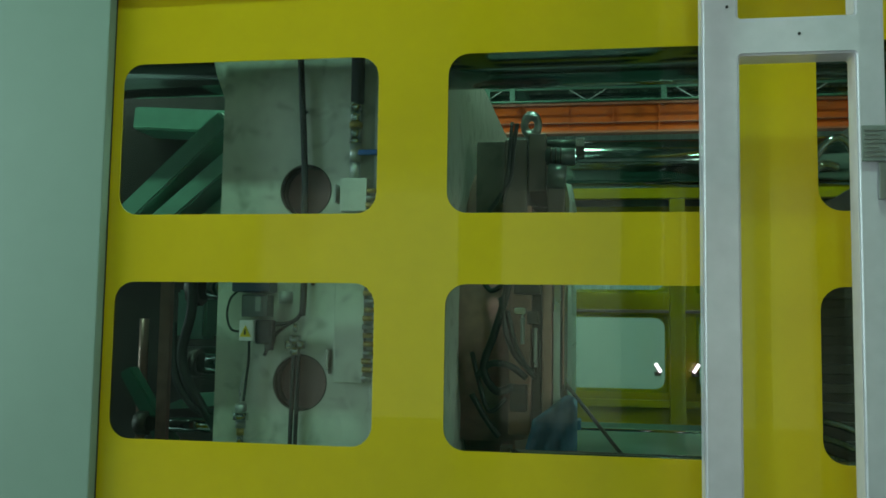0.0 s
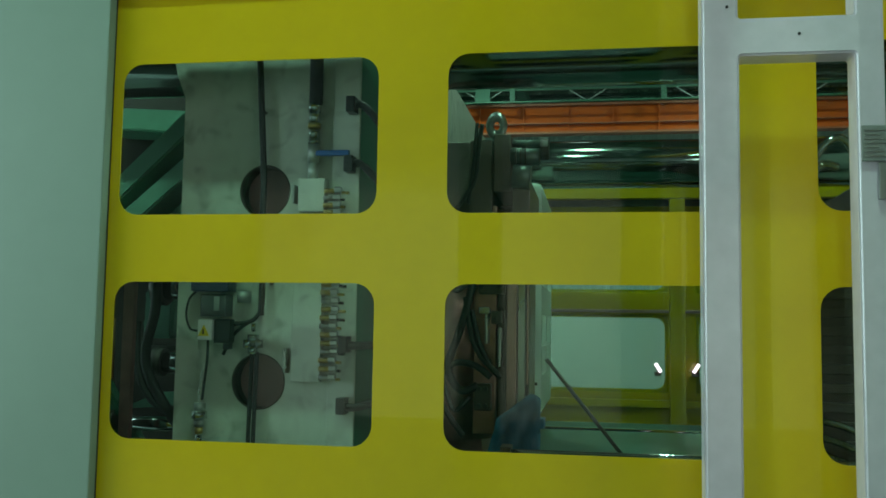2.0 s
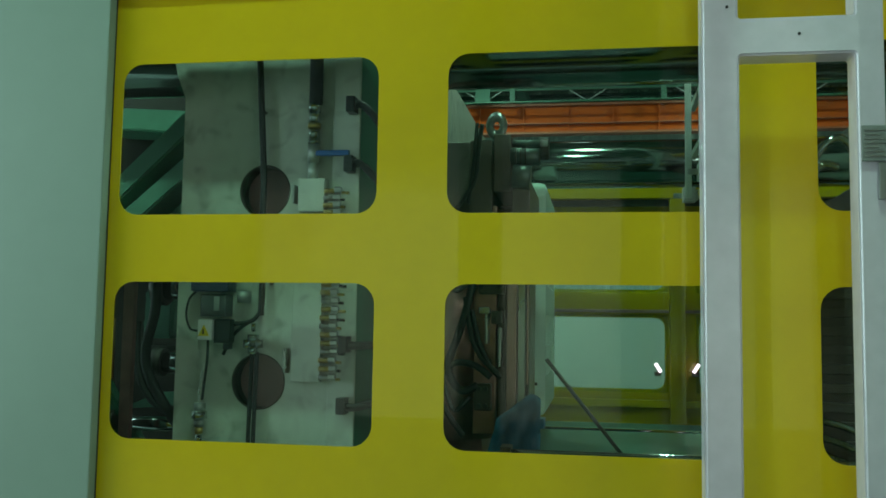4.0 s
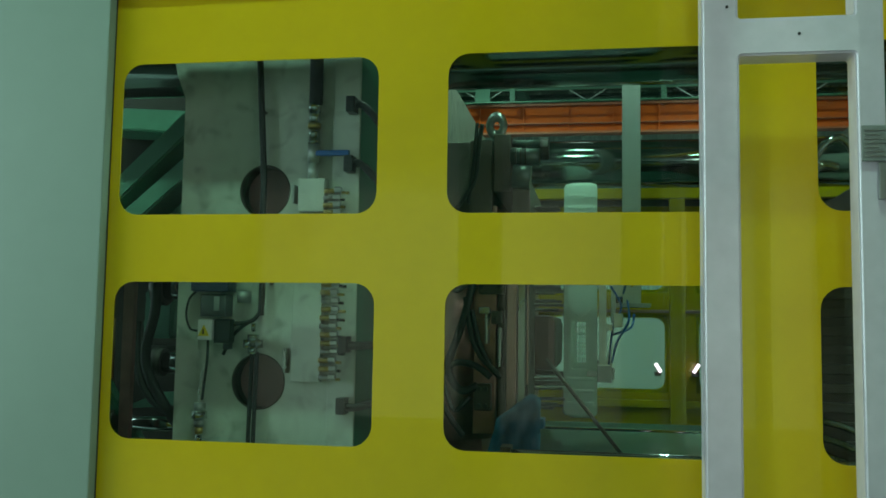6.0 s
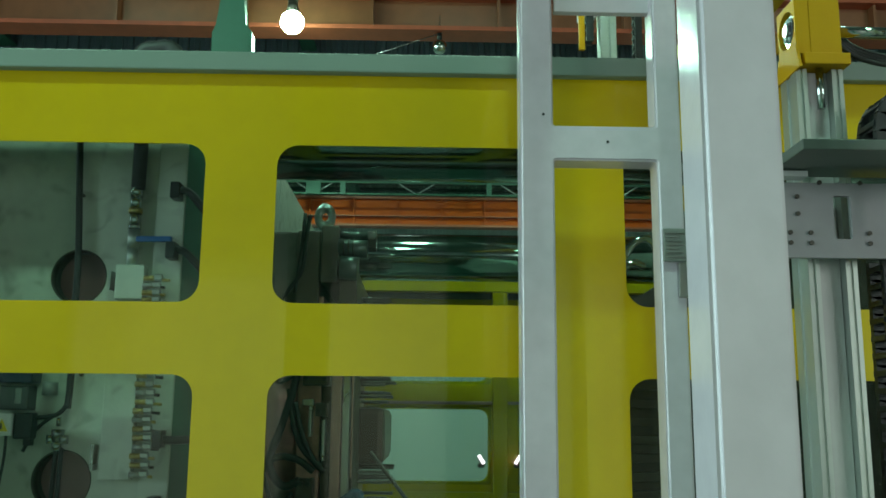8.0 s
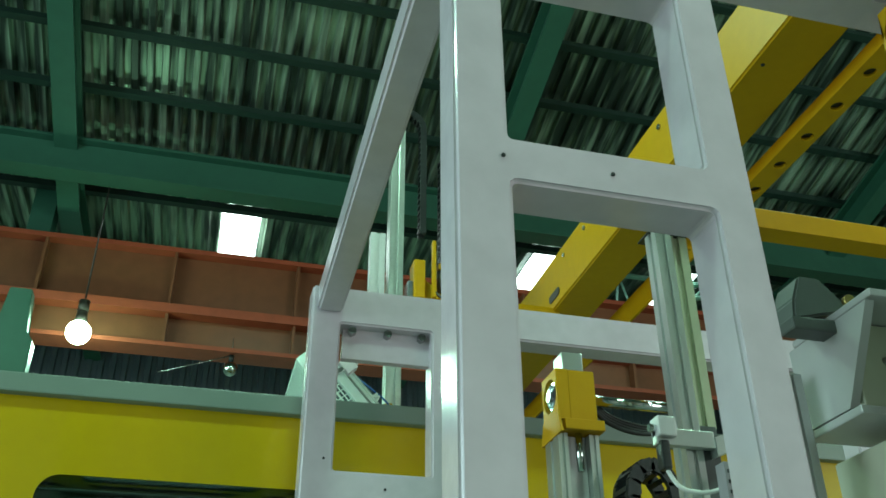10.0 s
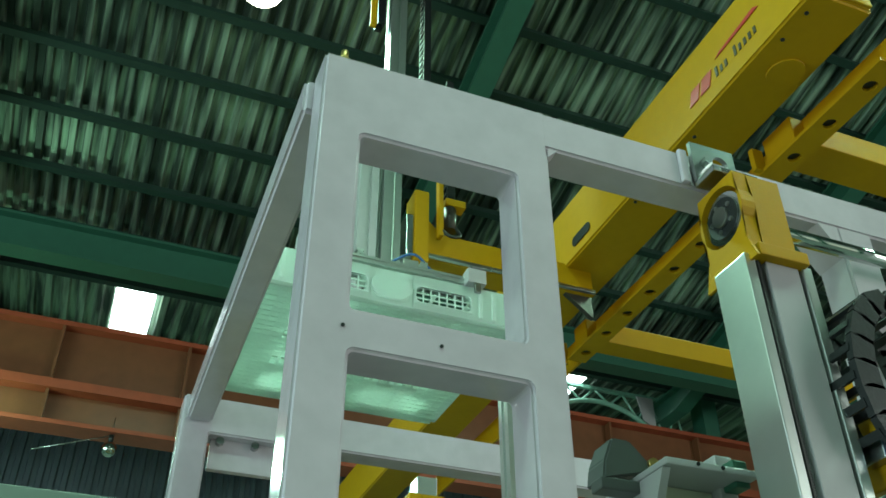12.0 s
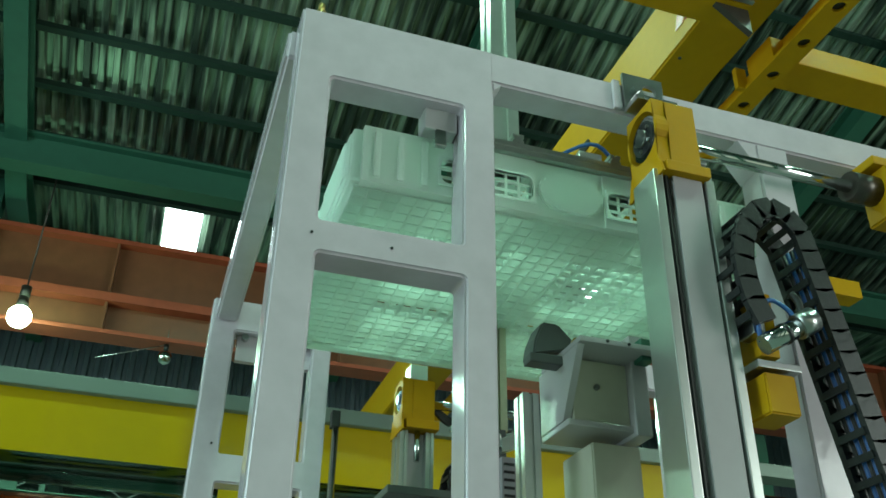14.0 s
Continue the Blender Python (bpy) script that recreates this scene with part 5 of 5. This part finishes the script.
def build_robot():
    th = thing("gantry_beam", (3.2, 5, 5.6), "heavy yellow painted gantry beam with a small red mark and bored flange", "gantry beam")
    part("box_beam", bevel_sharp(box(3.05, 3.46, 1.72, 12.5, 5.6, 6.12), 0.015), ROBOT_YELLOW, th)
    part("end_plate", box(3.07, 3.44, 1.70, 1.718, 5.62, 6.10, 0.004), ROBOT_YELLOW, th)
    bm = None
    ys = [2.04, 2.369, 2.688, 3.017, 3.34, 3.67, 4.0, 4.33, 4.653, 4.98, 5.317]
    y = 1.86
    for h in ys:
        e = h + 0.16
        bm = holed((3.575, 3.745, y, e), circle(3.665, h, 0.042, 18), "z", 5.425, 5.45, bm=bm)
        y = e
    # black discs added above the holes so that they look dark
    for h in ys:
        part("hole_shade", rod((3.665, h, 5.452), (3.665, h, 5.46), 0.045, n=16), BLACK, th)
    part("bored_flange", bm, ROBOT_YELLOW, th, "yellow flange plate with round holes")
    part("flange_web", box(3.72, 3.742, 1.86, 12, 5.452, 5.68, 0.003), ROBOT_YELLOW, th)
    part("flange_tab", box(3.52, 3.60, 2.86, 2.90, 5.43, 5.60, 0.003), ROBOT_YELLOW, th)
    part("flange_tab", box(3.52, 3.60, 5.50, 5.54, 5.40, 5.60, 0.003), ROBOT_YELLOW, th)
    part("round_boss", rod((3.30, 2.25, 5.585), (3.30, 2.25, 5.6), 0.11, n=28), ROBOT_YELLOW, th)
    for yy in (4.21, 7.1):
        part("slot", prism(rounded(yy - 0.13, yy + 0.13, 5.68, 5.76, 0.035, 4), "x", 3.040, 3.049), BLACK, th, "dark oblong slot")
    for yy in (1.85, 2.05, 2.9, 3.6):
        part("screw", rod((3.12, yy, 5.598), (3.12, yy, 5.590), 0.012, n=8), BLACK, th)
    for yy in (4.8, 5.3, 5.8, 6.3, 6.8):
        part("screw", rod((3.049, yy, 6.0), (3.035, yy, 6.0), 0.022, n=8), STEEL, th)

    # plain slanted shapes for the maker's mark
    for a, c, e, f in ((0.0, 0.13, 0.0, 0.13), (0.16, 0.30, 0.0, 0.13)):
        poly = [(2.80 - 0.7 * a - 0.3 * e, 5.72 + 0.8 * e), (2.80 - 0.7 * c - 0.3 * e, 5.72 + 0.8 * e), (2.80 - 0.7 * c - 0.3 * f, 5.72 + 0.8 * f), (2.80 - 0.7 * a - 0.3 * f, 5.72 + 0.8 * f)]
        part("mark", prism(poly, "x", 3.043, 3.047), RED, th, "red painted mark")
    for k in range(9):
        w = 0.05 if k != 3 else 0.0
        if w:
            part("lettering_bar", box(3.043, 3.047, 2.50 - 0.045 * k, 2.50 - 0.045 * k + 0.022, 5.73, 5.73 + (0.075 if k in (0, 4) else 0.05)), INK, th, "dark painted lettering")
    part("swoosh", prism([(2.50, 5.86), (2.08, 5.88), (2.12, 5.91), (2.45, 5.88)], "x", 3.043, 3.047), RED, th)
    # rear support of the gantry
    part("support_leg", box(3.1, 3.4, 11.5, 11.9, FLOOR_Z, 5.6), ROBOT_YELLOW, th)
    part("side_outrigger", box(3.62, 6.5, 2.60, 2.86, 5.50, 5.68, 0.006), ROBOT_YELLOW, th)
    part("side_outrigger", box(3.62, 6.5, 5.2, 5.4, 5.50, 5.68, 0.006), ROBOT_YELLOW, th)
    # carriage that runs along the gantry
    car = thing("robot_carriage", (1.9, 0, 5.5), "yellow cross beam carriage with cable chain", "robot carriage")
    part("cross_beam", bevel_sharp(box(0.28, 1.62, -0.02, 0.20, 5.40, 5.64), 0.01), ROBOT_YELLOW, car)
    part("cross_lip", box(0.28, 1.62, -0.05, -0.022, 5.40, 5.425, 0.003), STEEL, car)
    part("riser", bevel_sharp(box(0.17, 0.28, -0.08, 0.12, 5.32, 5.95), 0.008), ROBOT_YELLOW, car)
    part("rib_plate", prism([(0.28, 5.64), (0.28, 5.86), (0.52, 5.64)], "y", 0.08, 0.10), ROBOT_YELLOW, car)
    part("slide_block", box(0.115, 0.168, -0.06, 0.08, 5.36, 5.72, 0.006), STEEL, car)
    part("side_profile", slot_profile(-0.24, -0.10, -0.05, 0.06, 4.95, 6.2), PALE_ALU, car)
    part("upright", box(0.34, 0.375, -0.12, -0.06, 5.55, 6.15, 0.004), ROBOT_YELLOW, car)
    part("motor", rod((0.45, -0.04, 5.66), (0.45, -0.04, 5.86), 0.05), DARK_STEEL, car)
    part("motor_bracket", box(0.40, 0.56, -0.10, 0.0, 5.86, 5.92, 0.006), ROBOT_YELLOW, car)
    part("cable", tube_path([(0.36, -0.1, 5.62), (0.42, -0.14, 5.54), (0.50, -0.12, 5.58), (0.48, -0.06, 5.7)], 0.012), RUBBER, car)
    part("gusset", prism([(1.40, 5.40), (1.62, 5.40), (1.62, 5.22)], "y", 0.02, 0.06), DARK_STEEL, car)
    cable_chain(car, [(0.46 + 0.0, 0.0, 5.9 + 0.075 * k) for k in range(18)], 0.09, 0.06, "black plastic cable chain")
    arm = thing("lifting_column", (0, 0, 0), "vertical aluminium lifting column of the robot in two slotted profiles", "robot axis")
    L = 3.5
    part("main_profile", slot_profile(-0.068, 0.068, -0.07, 0.07, 0.0, L), ALU, arm)
    part("end_cap", rod((0.0, 0, L), (0.0, 0, L + 0.03), 0.085, n=20), PALE_ALU, arm)
    part("foot_plate", box(-0.14, 0.14, -0.12, 0.12, -0.03, -0.002, 0.004), STEEL, arm)
    part("yellow_stop", box(-0.25, -0.20, -0.09, -0.055, L - 0.85, L - 0.45, 0.004), ROBOT_YELLOW, arm)
    path = [(-0.15, 0, L - 0.75 + 0.07 * k) for k in range(9)]
    path += [(0.055 - 0.205 * math.cos(math.pi * k / 9), 0, L - 0.11 + 0.20 * math.sin(math.pi * k / 9)) for k in range(10)]
    path += [(0.26, 0, L - 0.18 - 0.07 * k) for k in range(18)]
    cable_chain(arm, path, 0.09, 0.06, "black plastic cable chain")
    return car, arm


# ---- lamps and small things of the hall ----
def high_bay(name, p, glow, r, label):
    x, y, z = p
    th = thing(name, p, label, "lamp", "high-bay lamps")
    b = bmesh.new()
    bmesh.ops.create_uvsphere(b, u_segments=20, v_segments=12, radius=r)
    b.transform(Matrix.Translation(p))
    for f in b.faces:
        f.smooth = True
    part("bulb", b, glow, th)
    part("socket_cup", rod((x, y, z + r * 0.85), (x, y, z + r * 1.9), r * 0.55, n=24, r2=r * 0.4), DARK_STEEL, th)
    part("ballast", rod((x, y, z + r * 1.9), (x, y, z + r * 2.9), r * 0.45, n=16), DARK_STEEL, th)
    part("stem", rod((x, y, z + r * 2.9), (x, y, roof_z(y) + 0.06), 0.012, n=8), DARK_STEEL, th)


def build_fittings():
    # glowing rods and holders added to stand in for reflected glints
    for x, lean in ((0.585, -0.05), (0.935, 0.05)):
        th = thing("gate_glint", (x, 8.98, 1.24), "small glowing pink-white glint on the rear gate frame", "lamp", "work lamps")
        part("tube", rod((x - lean * 0.5, 8.98, 1.20), (x + lean * 0.5, 8.98, 1.28), 0.016, n=12), GLINT_GLOW, th)
        part("holder", box(x - 0.03, x + 0.03, 9.004, 9.094, 1.16, 1.20, 0.005), DARK_STEEL, th)
    high_bay("high_bay_lamp", (-1.755, 11.3, 6.715), LAMP_GLOW, 0.155, "glowing green-white high-bay lamp hung from the roof")
    high_bay("high_bay_lamp", (0.60, 5.5, 8.95), WARM_GLOW, 0.22, "glowing pale yellow high-bay lamp under the roof")
    th = thing("pendant_lamp", (0.187, 11.9, 6.69), "small unlit chrome pendant lamp on thin wires", "lamp")
    b = bmesh.new()
    bmesh.ops.create_uvsphere(b, u_segments=20, v_segments=12, radius=0.105)
    b.transform(Matrix.Translation((0.187, 11.9, 6.66)))
    for f in b.faces:
        f.smooth = True
    part("bulb", b, CHROME, th)
    part("socket", rod((0.187, 11.9, 6.76), (0.187, 11.9, 6.86), 0.035), BLACK, th)
    for q in ((-0.75, 11.9, 6.52), (0.36, 11.9, 6.94), (0.02, 11.9, 6.96)):
        part("wire", rod((0.187, 11.9, 6.86), q, 0.008, n=6), STEEL, th)
    part("wire", rod((0.187, 11.9, 6.86), (0.187, 11.9, 7.12), 0.006, n=6), STEEL, th)
    th = thing("runway_bracket", (-2.07, 9.5, FLOOR_Z), "green painted steel post with a tapered head", "post")
    part("post", box(-2.2, -1.98, 9.5, 9.7, FLOOR_Z, 5.9), GREEN_STEEL, th)
    part("head", prism([(-2.30, 5.0), (-1.87, 5.0), (-1.87, 5.70), (-1.95, 5.78), (-1.985, 6.28), (-2.21, 6.28), (-2.25, 5.78), (-2.30, 5.70)], "y", 9.3, 9.49, bevel=0.01), BRACKET_GREEN, th)
    th = thing("pipe_bend", (-2.6, 8.7, 5.0), "black rubber pipe bend above the machine", "pipe")
    part("bend", tube_path([(-2.9, 8.6, 3.2), (-2.86, 8.6, 4.9), (-2.65, 8.6, 5.18), (-2.42, 8.6, 4.95), (-2.40, 8.6, 3.2)], 0.09, n=14), RUBBER, th)
    # arched lattice under the roof beside the runway
    th = thing("arched_truss", (8.2, 12.6, 8.5), "pale green arched lattice truss under the roof", "truss")
    arch = [(6.3, 7.75), (6.84, 8.40), (7.36, 8.85), (7.95, 9.10), (8.55, 9.12), (9.12, 8.92), (9.7, 8.45), (10.2, 7.8)]
    part("arched_chord", tube_path([(x, 12.62, z) for x, z in arch], 0.045), LINK_GREEN, th)
    part("straight_chord", box(6.0, 10.3, 12.58, 12.66, 9.36, 9.42), LINK_GREEN, th)
    for k in range(len(arch) - 1):
        (xa, za), (xb, zb) = arch[k], arch[k + 1]
        xm = (xa + xb) / 2
        part("brace", rod((xa, 12.62, za), (xm, 12.62, 9.37), 0.022, n=6), LINK_GREEN, th)
        part("brace", rod((xm, 12.62, 9.37), (xb, 12.62, zb), 0.022, n=6), LINK_GREEN, th)
    part("gusset_sheet", prism([(9.1, 9.36), (9.45, 9.36), (9.45, 8.75), (9.2, 8.9)], "y", 12.55, 12.57), PALE_ALU, th)
    # lattice truss far off
    th = thing("roof_truss", (0, 26, 8), "pale green lattice truss on short posts before the far roof", "truss")
    part("top_chord", box(-8, 16, 26.0, 26.1, 8.40, 8.46), FADED_GREEN, th)
    part("bottom_chord", box(-8, 16, 26.0, 26.1, 8.06, 8.10), GREEN_STEEL, th)
    for k in range(5):
        x = -6.2 + 2.98 * k
        part("brace", rod((x, 26.05, 8.08), (x - 0.56, 26.05, 8.43), 0.018, n=6), PALE_ALU, th)
        part("brace", rod((x, 26.05, 8.08), (x + 0.56, 26.05, 8.43), 0.018, n=6), PALE_ALU, th)
    for x0, x1 in ((-7.9, -7.5), (-3.45, -3.02), (-2.45, -2.3), (1.80, 1.95), (5.2, 5.6)):
        part("post", box(x0, x1, 25.9, 26.0, 8.04, 9.5), FADED_GREEN, th)


build_hall()
runway("crane_runway", 12.0, 6.87, 8.41, 1.75, "rust-orange painted crane runway beam with stiffeners", ORANGE_WEB)
runway("far_crane_runway", 27.0, 7.30, 8.21, 1.31, "orange painted far crane runway beam, web coloured as strongly lit", LIT_ORANGE, -12.60, 0.025)
build_machine()
platen = build_platen()
mould = build_mould()
ejector = build_ejector()
build_fixed_side()
build_cell()
build_lifts()
pallet = build_pallet()
gripper = build_gripper()
carriage, robot_arm = build_robot()
build_fittings()


def spot(x, y, z, ry=0):
    p = at(x, y, z)
    return pose(p.x, p.y, p.z, 0, ry, 0)


def slide(x, y, z, rows):
    """Rows for a thing that only shifts along x from its place."""
    return [(t, spot(x + d, y, z)) for t, d in rows]


def motions():
    opening = [(0.0, 0.215), (0.1, 0.13), (0.2, 0.055), (0.3, 0.015), (0.4, 0.0), (14.0, 0.0)]
    walk(platen, slide(-1.6, 4.4, 0.6, opening))
    walk(mould, slide(-0.6, 5.6, 0.9, opening))
    walk(ejector, slide(-0.5, 6.2, 1.6, [(0.0, 0.215), (0.1, 0.13), (0.2, 0.055), (0.3, 0.015), (0.4, 0.0), (5.65, 0.0), (5.8, 0.08), (6.0, 0.19), (6.2, 0.22), (14.0, 0.22)]))
    # the pallet: on the core, taken off, lifted out, turned flat, carried over the cell and lowered
    held = [(5.3, -0.284, 7.25, 1.81, 90), (5.65, -0.284, 7.25, 1.81, 90), (5.8, -0.221, 7.25, 1.81, 90), (6.0, -0.105, 7.25, 1.81, 90), (6.2, -0.002, 7.25, 1.81, 90), (6.5, 0.159, 7.25, 1.81, 90),
            (7.0, 0.399, 7.25, 1.81, 90), (7.5, 0.651, 7.25, 1.79, 90), (8.0, 1.155, 7.25, 1.95, 90), (8.5, 1.155, 7.25, 2.75, 90), (9.2, 1.155, 7.25, 3.25, 90), (9.8, 1.208, 7.25, 3.9, 62),
            (10.6, 1.25, 6.7, 4.1, 15), (11.3, 1.36, 5.9, 4.15, 0), (11.5, 1.43, 5.6, 4.38, 0), (12.0, 1.46, 4.5, 4.62, 0), (12.5, 1.47, 3.2, 4.48, 0), (13.0, 1.55, 2.20, 4.59, 0), (13.5, 1.58, 2.2, 3.96, 0), (14.0, 1.51, 2.2, 3.25, 0)]
    walk(pallet, [(0.0, spot(-0.28, 7.25, 1.81, 90)), (0.1, spot(-0.365, 7.25, 1.81, 90)), (0.2, spot(-0.44, 7.25, 1.81, 90)), (0.4, spot(-0.495, 7.25, 1.81, 90)), (3.6, spot(-0.495, 7.25, 1.81, 90))] + [(t, spot(x, y, z, r)) for t, x, y, z, r in held])
    walk(gripper, [(0.0, spot(0.630, 7.25, 4.6, 90)), (3.3, spot(0.630, 7.25, 4.6, 90)), (4.6, spot(0.315, 7.25, 1.9, 90)), (5.0, spot(-0.158, 7.25, 1.81, 90))] + [(t, spot(x, y, z, r)) for t, x, y, z, r in held])
    drive = [(0.0, 1.029, 7.25, 4.58), (3.3, 1.029, 7.25, 4.58), (4.6, 0.714, 7.25, 1.9), (5.3, 0.095, 7.25, 1.80), (5.65, 0.095, 7.25, 1.80), (6.0, 0.273, 7.25, 1.80), (6.5, 0.536, 7.25, 1.80), (7.0, 0.798, 7.25, 1.80), (7.5, 1.155, 7.25, 1.79), (8.0, 1.533, 7.25, 2.0), (8.5, 1.554, 7.25, 2.80), (9.0, 1.554, 7.25, 3.12),
             (9.2, 1.554, 7.25, 3.26), (9.8, 1.522, 7.25, 3.95), (10.6, 1.48, 6.7, 4.38), (11.3, 1.56, 5.9, 4.43), (11.5, 1.60, 5.6, 4.66), (12.0, 1.65, 4.5, 4.90), (12.5, 1.61, 3.2, 4.76), (13.0, 1.62, 2.25, 4.88), (13.5, 1.62, 2.2, 4.26), (14.0, 1.53, 2.2, 3.52)]
    walk(robot_arm, [(t, spot(x, y, z)) for t, x, y, z in drive])
    walk(carriage, [(t, spot(x + 1.9, y, 5.5)) for t, x, y, z in drive])


motions()
